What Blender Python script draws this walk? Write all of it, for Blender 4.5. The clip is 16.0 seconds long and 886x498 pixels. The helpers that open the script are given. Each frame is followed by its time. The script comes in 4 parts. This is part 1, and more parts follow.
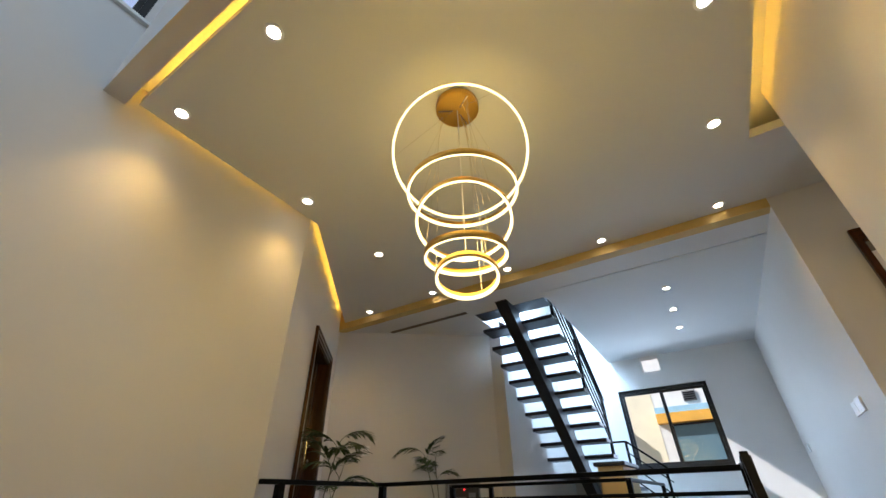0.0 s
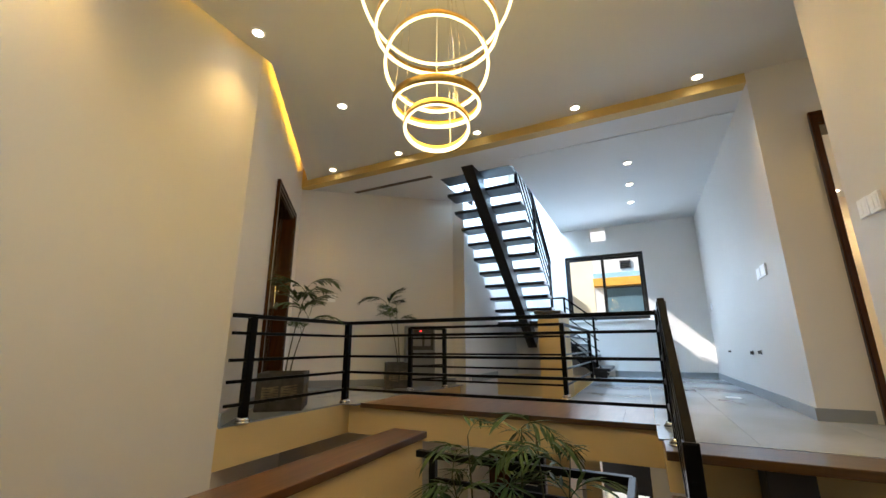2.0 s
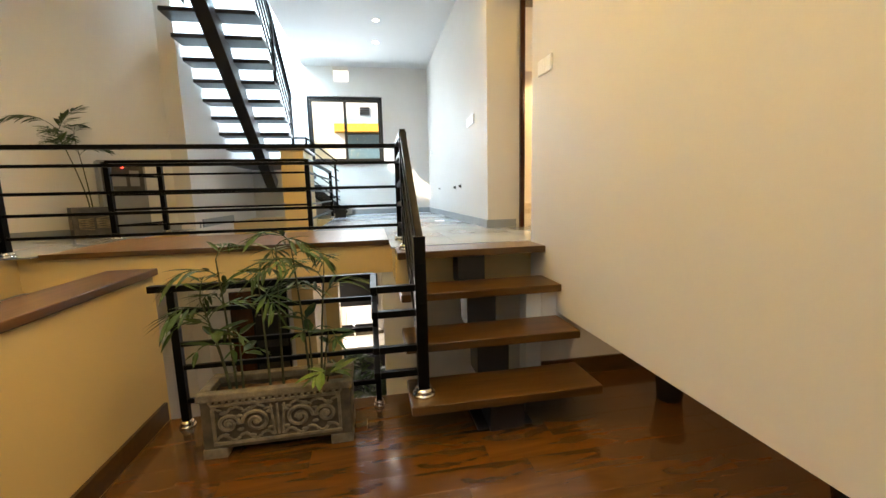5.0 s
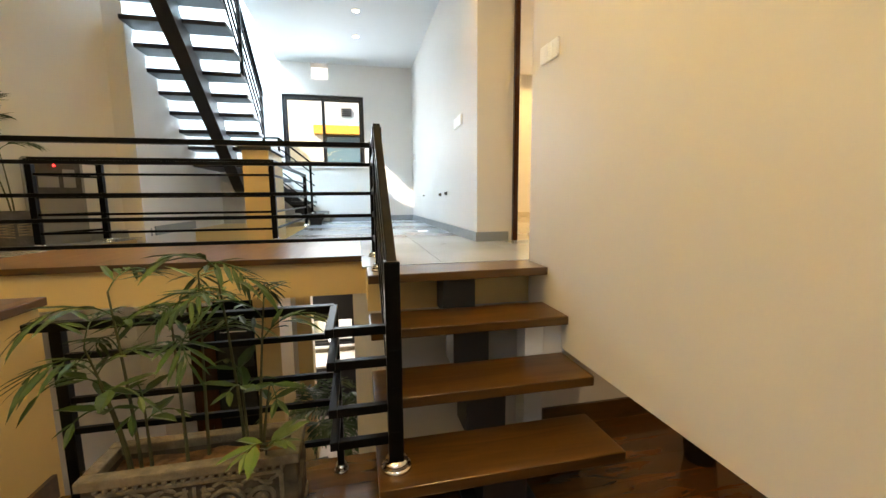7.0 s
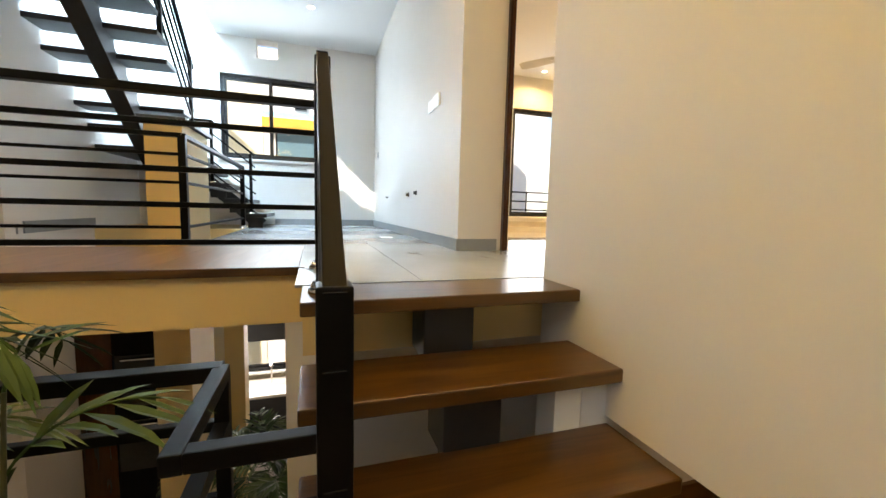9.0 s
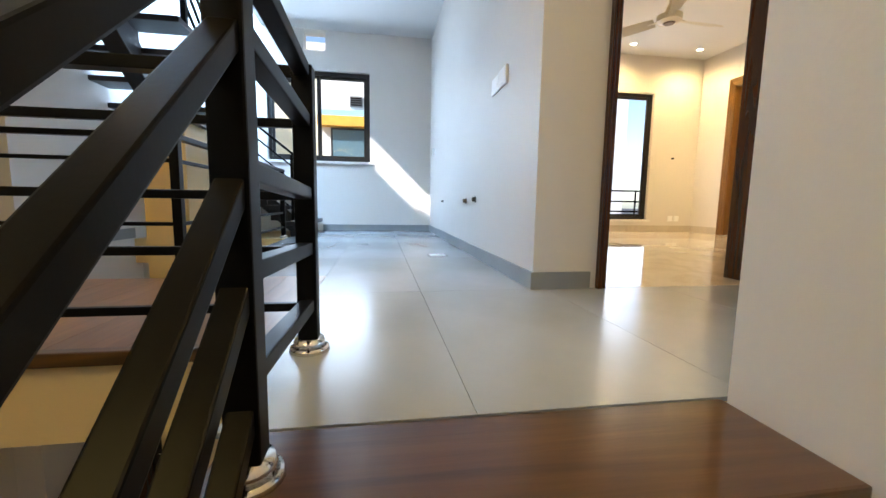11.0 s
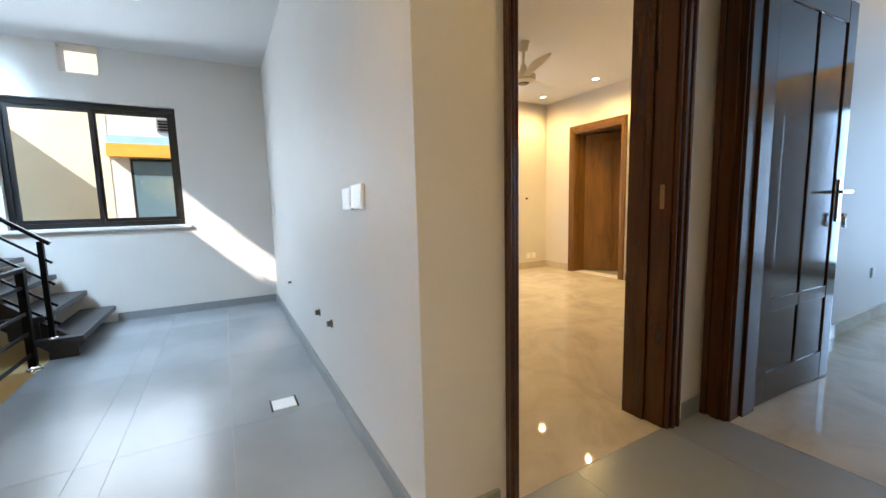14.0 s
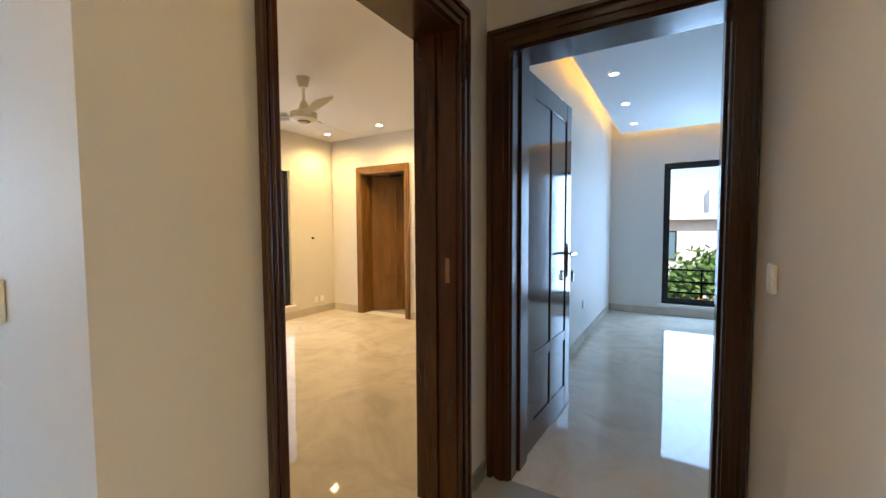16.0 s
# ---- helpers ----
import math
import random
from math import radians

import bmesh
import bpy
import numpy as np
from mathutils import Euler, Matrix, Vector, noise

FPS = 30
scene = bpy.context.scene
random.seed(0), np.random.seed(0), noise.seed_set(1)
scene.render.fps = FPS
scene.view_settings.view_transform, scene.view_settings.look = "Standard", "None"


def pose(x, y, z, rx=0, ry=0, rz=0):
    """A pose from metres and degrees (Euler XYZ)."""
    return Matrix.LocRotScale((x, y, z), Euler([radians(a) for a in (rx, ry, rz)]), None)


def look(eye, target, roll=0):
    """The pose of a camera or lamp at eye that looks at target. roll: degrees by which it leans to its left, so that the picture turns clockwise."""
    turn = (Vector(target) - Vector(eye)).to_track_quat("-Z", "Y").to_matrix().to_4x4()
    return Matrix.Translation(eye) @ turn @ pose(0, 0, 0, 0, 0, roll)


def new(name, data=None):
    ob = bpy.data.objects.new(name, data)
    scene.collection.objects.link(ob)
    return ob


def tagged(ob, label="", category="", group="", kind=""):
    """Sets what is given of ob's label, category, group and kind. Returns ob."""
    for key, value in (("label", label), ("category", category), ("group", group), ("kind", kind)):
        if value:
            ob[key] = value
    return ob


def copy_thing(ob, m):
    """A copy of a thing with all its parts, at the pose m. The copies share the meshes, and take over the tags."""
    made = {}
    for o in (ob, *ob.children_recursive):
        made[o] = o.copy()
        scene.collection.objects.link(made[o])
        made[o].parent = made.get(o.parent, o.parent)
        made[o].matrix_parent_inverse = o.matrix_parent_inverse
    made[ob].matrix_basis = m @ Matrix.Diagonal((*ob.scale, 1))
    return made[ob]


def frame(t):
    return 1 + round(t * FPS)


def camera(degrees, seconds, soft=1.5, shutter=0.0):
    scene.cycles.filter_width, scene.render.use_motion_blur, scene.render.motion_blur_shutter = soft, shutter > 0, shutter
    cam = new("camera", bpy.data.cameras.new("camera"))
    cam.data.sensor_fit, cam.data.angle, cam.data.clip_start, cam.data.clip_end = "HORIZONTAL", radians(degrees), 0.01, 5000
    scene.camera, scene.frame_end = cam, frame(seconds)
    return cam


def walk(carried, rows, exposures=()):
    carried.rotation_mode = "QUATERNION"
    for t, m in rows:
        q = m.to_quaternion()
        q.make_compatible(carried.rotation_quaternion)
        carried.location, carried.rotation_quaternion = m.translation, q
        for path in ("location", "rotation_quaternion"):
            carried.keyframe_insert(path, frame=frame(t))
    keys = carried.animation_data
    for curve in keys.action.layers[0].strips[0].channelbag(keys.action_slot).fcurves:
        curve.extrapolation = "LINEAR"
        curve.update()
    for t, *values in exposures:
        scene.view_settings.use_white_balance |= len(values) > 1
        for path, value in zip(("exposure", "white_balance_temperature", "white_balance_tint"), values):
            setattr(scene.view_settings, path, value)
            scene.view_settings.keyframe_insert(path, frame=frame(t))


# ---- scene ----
cam = camera(96.9, 16.0)
PATH = [
    (0, (0.004, 0.105, 1.41), (-0.874, 1.539, 2.492), -1.3),
    (0.5, (-0.01, 0.099, 1.399), (-0.876, 1.585, 2.42), -0.8),
    (1, (-0.008, 0.096, 1.394), (-0.842, 1.66, 2.32), -0.5),
    (1.5, (-0.01, 0.098, 1.382), (-0.839, 1.756, 2.134), -0.1),
    (2, (-0.017, 0.121, 1.328), (-0.874, 1.862, 1.808), -0.2),
    (2.5, (-0.022, 0.105, 1.268), (-0.859, 1.917, 1.408), -0.9),
    (3, (0.004, 0.095, 1.226), (-0.58, 2.006, 1.132), -1.0),
    (3.5, (0.0, 0.091, 1.206), (-0.139, 2.076, 1.011), -1.2),
    (4, (-0.112, 0.071, 1.187), (0.152, 2.037, 0.928), -1.9),
    (6.5, (-0.048, 0.359, 1.189), (0.334, 2.3, 0.898), -0.9),
    (7, (-0.011, 0.54, 1.205), (0.41, 2.478, 0.949), -0.5),
    (7.5, (0.017, 0.763, 1.209), (0.498, 2.69, 0.974), -0.9),
    (8, (0.021, 0.971, 1.204), (0.577, 2.88, 0.99), -0.2),
    (8.5, (0.038, 1.12, 1.105), (0.674, 3.006, 0.908), 1.5),
    (11, (0.287, 2.065, 1.228), (0.606, 4.026, 0.996), 0.9),
    (11.5, (0.336, 2.155, 1.35), (0.538, 4.129, 1.108), 0.8),
    (12, (0.35, 2.275, 1.478), (0.52, 4.257, 1.268), 0.3),
    (12.5, (0.368, 2.362, 1.615), (0.663, 4.329, 1.412), -0.4),
    (13, (0.432, 2.479, 1.701), (0.899, 4.414, 1.503), -0.9),
    (13.5, (0.478, 2.604, 1.821), (1.163, 4.47, 1.602), -1.3),
    (14, (0.505, 2.759, 1.918), (1.472, 4.495, 1.689), -1.4),
    (14.5, (0.551, 2.856, 2.026), (1.805, 4.402, 1.831), -1.3),
    (15, (0.65, 2.922, 2.056), (2.143, 4.242, 1.892), -1.0),
    (15.5, (0.75, 2.953, 2.095), (2.393, 4.086, 1.958), -0.6),
    (16, (0.75, 2.964, 2.116), (2.464, 3.989, 2.007), -0.3),
]
walk(cam, [(t, look(eye, target, roll)) for t, eye, target, roll in PATH],
     [(0, 0.12, 5980, 14), (1.0, 0.18, 6000, 14), (2.0, 0.5, 6150, 13), (3.0, 0.95, 6500, 11), (4.0, 1.25, 7150, 12), (8.5, 1.2, 7100, 12),
      (11, 0.8, 5950, 13), (13, 0.6, 6200, 14), (14.5, 0.6, 6600, 14), (15.5, 0.56, 6600, 14), (16, 0.56, 6350, 14)])

# ---- world, sun, large lights ----
SUN_EL, SUN_AZ = 38.5, 235.0
world = bpy.data.worlds.new("world")
scene.world = world
world.use_nodes = True
wn = world.node_tree.nodes
sky = wn.new("ShaderNodeTexSky")
sky.sky_type = "NISHITA"
sky.sun_disc = False
sky.sun_elevation, sky.sun_rotation = radians(SUN_EL), radians(SUN_AZ)
wn["Background"].inputs[1].default_value = 0.15
world.node_tree.links.new(sky.outputs[0], wn["Background"].inputs[0])


def lamp(name, kind, m, energy, color, **kw):
    data = bpy.data.lights.new(name, kind)
    data.energy, data.color = energy, color
    for k, v in kw.items():
        if k == "size":
            data.size = v
        elif k == "size_y":
            data.shape, data.size_y = "RECTANGLE", v
        elif k == "angle":
            data.angle = v
        elif k == "spot":
            data.spot_size, data.spot_blend = v, 1.0
        elif k == "radius":
            data.shadow_soft_size = v
    ob = new(name, data)
    ob.matrix_world = m
    return ob


WARM, COOL, AMBER = (1.0, 0.78, 0.5), (0.53, 0.77, 1.0), (1.0, 0.62, 0.16)
sun_dir = Vector((math.sin(radians(SUN_AZ)) * math.cos(radians(SUN_EL)), math.cos(radians(SUN_AZ)) * math.cos(radians(SUN_EL)), math.sin(radians(SUN_EL))))
lamp("sun", "SUN", look(sun_dir * 30, (0, 0, 0)), 5.0, (1, 0.95, 0.86), angle=radians(0.5))
# lamps standing in for sky light: roof opening, windows, rear light well
lamp("skylight_fill", "AREA", look((-1.68, 5.9, 4.6), (-1.6, 5.9, 0)), 760, (0.48, 0.74, 1.0), size=0.9, size_y=3.2)
lamp("window_fill", "AREA", look((-0.5, 7.62, 2.35), (-0.5, 0, 1.2)), 20, (0.66, 0.83, 1.0), size=1.3, size_y=1.1)
lamp("bed_window_fill", "AREA", look((3.905, 7.64, 1.97), (3.905, 4.0, 1.97)), 9, (0.9, 0.95, 1.0), size=1.0, size_y=1.8)
lamp("room_window_fill", "AREA", look((7.255, 2.65, 2.0), (2.0, 2.65, 2.0)), 42, (0.38, 0.65, 1.0), size=0.9, size_y=1.9)
# added fill behind the start point, aimed at the stair wall
lamp("rear_well_fill", "AREA", look((-1.75, -2.76, 4.9), (0.4, 1.4, 2.0)), 12, (0.86, 0.93, 1.0), size=1.3, size_y=0.9)
# added blue fill that brightens the upper west wall of the well
lamp("rear_roof_fill", "AREA", look((0.1, -1.2, 6.05), (-2.3, -0.3, 4.3)), 30, (0.42, 0.74, 1.0), size=1.1, size_y=1.7)

lamp("kitchen_window_fill", "AREA", look((-1.0, 7.62, -0.9), (-1.0, 4.0, -1.6)), 22, (0.95, 0.96, 1.0), size=1.7, size_y=1.0)
# added fill with no seen source, brightens the ground-floor walls
lamp("ground_floor_fill", "AREA", look((-5.95, -1.6, -1.1), (0.5, 3.6, -0.8)), 640, (1.0, 0.95, 0.88), size=2.0, size_y=1.8)

# ---- materials ----


def mat(name, color, rough=0.6, metal=0.0, var=0.08, scale=6.0, bump=0.05, bscale=120.0, emit=None, power=0.0, coat=0.0, spec=0.5, by_object=0.0, rvar=0.0):
    m = bpy.data.materials.new(name)
    m.use_nodes = True
    nt = m.node_tree
    n, l = nt.nodes, nt.links
    p = n["Principled BSDF"]
    p.inputs["Metallic"].default_value = metal
    p.inputs["Roughness"].default_value = rough
    p.inputs["Coat Weight"].default_value = coat
    p.inputs["Coat Roughness"].default_value = 0.08
    p.inputs["Specular IOR Level"].default_value = spec
    tc = n.new("ShaderNodeTexCoord")
    a = n.new("ShaderNodeTexNoise")
    a.inputs["Scale"].default_value, a.inputs["Detail"].default_value = scale, 6
    l.new(tc.outputs["Object"], a.inputs["Vector"])
    r = n.new("ShaderNodeValToRGB")
    r.color_ramp.elements[0].position, r.color_ramp.elements[1].position = 0.3, 0.7
    r.color_ramp.elements[0].color = (*[c * (1 - var) for c in color], 1)
    r.color_ramp.elements[1].color = (*[min(1, c * (1 + var)) for c in color], 1)
    l.new(a.outputs["Fac"], r.inputs["Fac"])
    out = r.outputs["Color"]
    if by_object:
        oi = n.new("ShaderNodeObjectInfo")
        mr = n.new("ShaderNodeMapRange")
        mr.inputs["To Min"].default_value, mr.inputs["To Max"].default_value = 1 - by_object, 1 + by_object
        l.new(oi.outputs["Random"], mr.inputs["Value"])
        hs = n.new("ShaderNodeHueSaturation")
        l.new(mr.outputs["Result"], hs.inputs["Value"])
        l.new(out, hs.inputs["Color"])
        out = hs.outputs["Color"]
    l.new(out, p.inputs["Base Color"])
    if rvar:
        wear = n.new("ShaderNodeMapRange")
        wear.inputs["From Min"].default_value, wear.inputs["From Max"].default_value = 0.3, 0.7
        wear.inputs["To Min"].default_value, wear.inputs["To Max"].default_value = rough - rvar, rough + rvar
        l.new(a.outputs["Fac"], wear.inputs["Value"])
        l.new(wear.outputs["Result"], p.inputs["Roughness"])
    b = n.new("ShaderNodeTexNoise")
    b.inputs["Scale"].default_value, b.inputs["Detail"].default_value = bscale, 4
    l.new(tc.outputs["Object"], b.inputs["Vector"])
    bp = n.new("ShaderNodeBump")
    bp.inputs["Strength"].default_value, bp.inputs["Distance"].default_value = bump, 0.01
    l.new(b.outputs["Fac"], bp.inputs["Height"])
    l.new(bp.outputs["Normal"], p.inputs["Normal"])
    if emit:
        p.inputs["Emission Color"].default_value = (*emit, 1)
        p.inputs["Emission Strength"].default_value = power
    return m


def wood(name, dark, light, rough=0.3, axis=0, coat=0.4, fine=1.0, by_object=0.12, stretch=9.0):
    m = mat(name, light, rough, coat=coat, bump=0.04, by_object=by_object)
    n, l = m.node_tree.nodes, m.node_tree.links
    tc = [x for x in n if x.type == "TEX_COORD"][0]
    ramp = [x for x in n if x.type == "VALTORGB"][0]
    mp = n.new("ShaderNodeMapping")
    sc = [stretch * fine] * 3
    sc[axis] = 0.8 * fine
    mp.inputs["Scale"].default_value = sc
    l.new(tc.outputs["Object"], mp.inputs["Vector"])
    for x in [x for x in n if x.type == "TEX_NOISE"]:
        l.new(mp.outputs["Vector"], x.inputs["Vector"])
    a = [x for x in n if x.type == "TEX_NOISE"][0]
    a.inputs["Scale"].default_value, a.inputs["Detail"].default_value, a.inputs["Distortion"].default_value = 1.6, 8, 1.4
    b = [x for x in n if x.type == "TEX_NOISE"][1]
    b.inputs["Scale"].default_value = 9.0
    ramp.color_ramp.elements[0].color, ramp.color_ramp.elements[1].color = (*dark, 1), (*light, 1)
    ramp.color_ramp.elements[0].position, ramp.color_ramp.elements[1].position = 0.36, 0.64
    return m


def marble(name, color, vein, rough):
    m = mat(name, color, rough, var=0.06, scale=1.6, bump=0.003, coat=0.06, spec=0.26, by_object=0.02)
    m.node_tree.nodes["Principled BSDF"].inputs["Coat Roughness"].default_value = 0.02
    n, l = m.node_tree.nodes, m.node_tree.links
    a = [x for x in n if x.type == "TEX_NOISE"][0]
    a.inputs["Detail"].default_value, a.inputs["Distortion"].default_value, a.inputs["Roughness"].default_value = 10, 2.2, 0.62
    ramp = [x for x in n if x.type == "VALTORGB"][0]
    ramp.color_ramp.elements[0].color, ramp.color_ramp.elements[1].color = (*vein, 1), (*color, 1)
    ramp.color_ramp.elements[0].position, ramp.color_ramp.elements[1].position = 0.34, 0.58
    return m


M_WALL = mat("wall_paint", (0.70, 0.665, 0.625), 0.55, var=0.025, scale=1.3, bump=0.06, bscale=60)
M_CEIL = mat("ceiling_paint", (0.76, 0.76, 0.75), 0.7, var=0.02, scale=1.0, bump=0.03)
# golden tan puts the cove's warm light into the beam colour
M_TAN = mat("cove_lit_tan", (0.60, 0.42, 0.13), 0.6, var=0.04)
M_CREAM = mat("cream_paint", (0.69, 0.51, 0.235), 0.55, var=0.03, scale=1.5, bump=0.05, bscale=70)
M_GREY = mat("grey_porcelain", (0.285, 0.305, 0.325), 0.22, rvar=0.045, var=0.13, scale=1.3, bump=0.012, bscale=200, spec=0.6, by_object=0.025)
M_GROUT = mat("grout", (0.2, 0.2, 0.2), 0.85)
M_BASE = mat("grey_skirting", (0.25, 0.265, 0.275), 0.35, var=0.08, scale=3)
M_MARBLE = marble("cream_marble", (0.60, 0.54, 0.45), (0.49, 0.43, 0.35), 0.04)
M_BLACK = mat("black_satin_metal", (0.0035, 0.0032, 0.003), 0.34, metal=0.0, var=0.2, scale=14, bump=0.01, spec=0.09)
M_STAIRBLK = mat("black_stair_paint", (0.010, 0.010, 0.012), 0.42, var=0.2, scale=8, bump=0.05)
M_CHROME = mat("chrome", (0.82, 0.8, 0.76), 0.12, metal=1.0, var=0.03)
M_BRASS = mat("brass", (0.72, 0.45, 0.1), 0.3, metal=1.0, var=0.05)
M_TREAD = wood("dark_tread_wood", (0.042, 0.018, 0.0032), (0.092, 0.041, 0.0078), 0.28, 0, 0.3)
M_PLANK = wood("dark_floor_plank", (0.068, 0.027, 0.005), (0.118, 0.049, 0.0095), 0.2, 0, 0.6, by_object=0.12, stretch=6.0)
M_BRIDGE = wood("brown_plank_tile", (0.145, 0.076, 0.03), (0.225, 0.122, 0.05), 0.34, 1, 0.15, by_object=0.12)
M_CAP = wood("parapet_cap_wood", (0.066, 0.029, 0.011), (0.118, 0.054, 0.02), 0.35, 1, 0.25)
M_DOOR = wood("walnut_door", (0.040, 0.011, 0.003), (0.062, 0.018, 0.004), 0.10, 2, 0.45, fine=1.3, by_object=0.05)
M_FRAME = wood("door_frame_wood", (0.044, 0.0115, 0.001), (0.062, 0.017, 0.0015), 0.24, 2, 0.2, fine=1.3, by_object=0.05)
M_OAK = wood("amber_oak_frame", (0.165, 0.075, 0.014), (0.23, 0.108, 0.020), 0.3, 2, 0.3, fine=1.3, by_object=0.05)
M_SWITCH = mat("switch_plastic", (0.88, 0.885, 0.89), 0.3, var=0.01)
M_LED = mat("led_tube", (1, 0.9, 0.6), 0.4, emit=(1, 0.80, 0.40), power=2.3)
M_COVE = mat("cove_led_strip", (1, 0.8, 0.3), 0.4, emit=(1, 0.55, 0.06), power=14.0)
M_SPOT = mat("downlight_lens", (1, 0.95, 0.85), 0.4, emit=(1, 0.86, 0.62), power=22.0)
M_WFRAME = mat("black_aluminium", (0.014, 0.014, 0.015), 0.35, var=0.1)
M_STONE = mat("carved_stone", (0.17, 0.138, 0.088), 0.8, var=0.4, scale=18, bump=0.6, bscale=70)
# trough body, darker than the relief that stands on it
M_STONEDARK = mat("dark_trough_stone", (0.075, 0.058, 0.034), 0.9, var=0.45, scale=14, bump=0.6, bscale=60)
M_DARKPOT = mat("dark_carved_pot", (0.06, 0.055, 0.05), 0.7, var=0.3, scale=18, bump=0.4, bscale=60)
M_SOIL = mat("dry_soil", (0.20, 0.10, 0.035), 0.95, var=0.4, scale=30, bump=0.8, bscale=60)
M_LEAF = mat("palm_leaf", (0.031, 0.062, 0.012), 0.5, var=0.35, scale=9, bump=0.05, by_object=0.25, spec=0.22)
M_LEAF2 = mat("young_palm_leaf", (0.07, 0.115, 0.02), 0.42, var=0.3, scale=9, bump=0.05, by_object=0.2)
M_STEM = mat("palm_stem", (0.06, 0.062, 0.02), 0.6, var=0.3, scale=20, bump=0.2)
M_FAN = mat("ivory_fan_enamel", (0.74, 0.69, 0.56), 0.3, var=0.03)
M_NEIGH = mat("neighbour_render", (0.82, 0.75, 0.56), 0.8, var=0.06, scale=2)
M_NBLUE = mat("neighbour_blue_band", (0.30, 0.55, 0.75), 0.7)
M_NORANGE = mat("neighbour_orange_band", (0.80, 0.42, 0.06), 0.7)
M_WHITE = mat("white_render", (0.78, 0.77, 0.74), 0.7, var=0.04)


def glass(name, rough=0.0, tint=(1, 1, 1)):
    m = bpy.data.materials.new(name)
    m.use_nodes = True
    p = m.node_tree.nodes["Principled BSDF"]
    p.inputs["Base Color"].default_value = (*tint, 1)
    p.inputs["Transmission Weight"].default_value = 1.0
    p.inputs["Roughness"].default_value = rough
    p.inputs["IOR"].default_value = 1.12
    return m


M_GLASS = glass("window_glass")
M_DARKGLASS = mat("dark_reflecting_glass", (0.14, 0.24, 0.30), 0.05, var=0.1, scale=0.8, spec=0.9)

# ---- building helpers ----


def add_box(bm, x0, x1, y0, y1, z0, z1, bevel=0.0, m=None):
    xs, ys, zs = sorted((x0, x1)), sorted((y0, y1)), sorted((z0, z1))
    v = [bm.verts.new((x, y, z)) for z in zs for y in ys for x in xs]
    f = [bm.faces.new([v[i] for i in q]) for q in ((0, 2, 3, 1), (4, 5, 7, 6), (0, 1, 5, 4), (2, 6, 7, 3), (0, 4, 6, 2), (1, 3, 7, 5))]
    if bevel:
        r = bmesh.ops.bevel(bm, geom=list({e for q in f for e in q.edges}), offset=bevel, segments=2, affect="EDGES", profile=0.6)
        v = list({w for q in r["faces"] for w in q.verts} | {w for w in v if w.is_valid})
    if m is not None:
        bmesh.ops.transform(bm, matrix=m, verts=v)
    return bm


def boxes(*specs, bevel=0.0):
    bm = bmesh.new()
    for s in specs:
        add_box(bm, *s, bevel=bevel)
    return bm


def prism(points, z0, z1):
    """An upright prism over a plan outline, anticlockwise."""
    bm = bmesh.new()
    lo = [bm.verts.new((x, y, z0)) for x, y in points]
    hi = [bm.verts.new((x, y, z1)) for x, y in points]
    bm.faces.new(lo[::-1])
    bm.faces.new(hi)
    k = len(points)
    for i in range(k):
        bm.faces.new((lo[i], lo[(i + 1) % k], hi[(i + 1) % k], hi[i]))
    return bm


def tube(bm, a, b, r0, r1=None, seg=10):
    a, b = Vector(a), Vector(b)
    d = b - a
    m = Matrix.Translation((a + b) / 2) @ d.to_track_quat("Z", "Y").to_matrix().to_4x4()
    bmesh.ops.create_cone(bm, cap_ends=True, segments=seg, radius1=r0, radius2=r0 if r1 is None else r1, depth=d.length, matrix=m)
    return bm


def bar(bm, a, b, w, h, bevel=0.0):
    """A rectangular bar from a to b, h being its upright measure."""
    a, b = Vector(a), Vector(b)
    d = (b - a)
    x = d.normalized()
    up = Vector((0, 0, 1)) if abs(x.z) < 0.99 else Vector((0, 1, 0))
    y = up.cross(x).normalized()
    z = x.cross(y)
    m = Matrix((x, y, z)).transposed().to_4x4()
    m.translation = (a + b) / 2
    add_box(bm, -d.length / 2, d.length / 2, -w / 2, w / 2, -h / 2, h / 2, bevel, m)
    return bm


def mesh_of(bm, name, material):
    me = bpy.data.meshes.new(name)
    bmesh.ops.recalc_face_normals(bm, faces=bm.faces)
    bm.to_mesh(me)
    bm.free()
    for m in (material if isinstance(material, (list, tuple)) else [material]):
        me.materials.append(m)
    return me


def part(name, bm, material, parent=None, label="", smooth=False):
    ob = new(name, mesh_of(bm, name, material))
    if smooth:
        for p in ob.data.polygons:
            p.use_smooth = True
    if parent:
        ob.parent = parent
    if label:
        ob["label"] = label
    return ob


def structure(name, bm, material, label, category):
    return tagged(part(name, bm, material), label, category, kind="structure")


def thing(name, label, category, group="", m=None):
    ob = new(name)
    ob.empty_display_size = 0.05
    if m is not None:
        ob.matrix_world = m
    return tagged(ob, label, category, group)


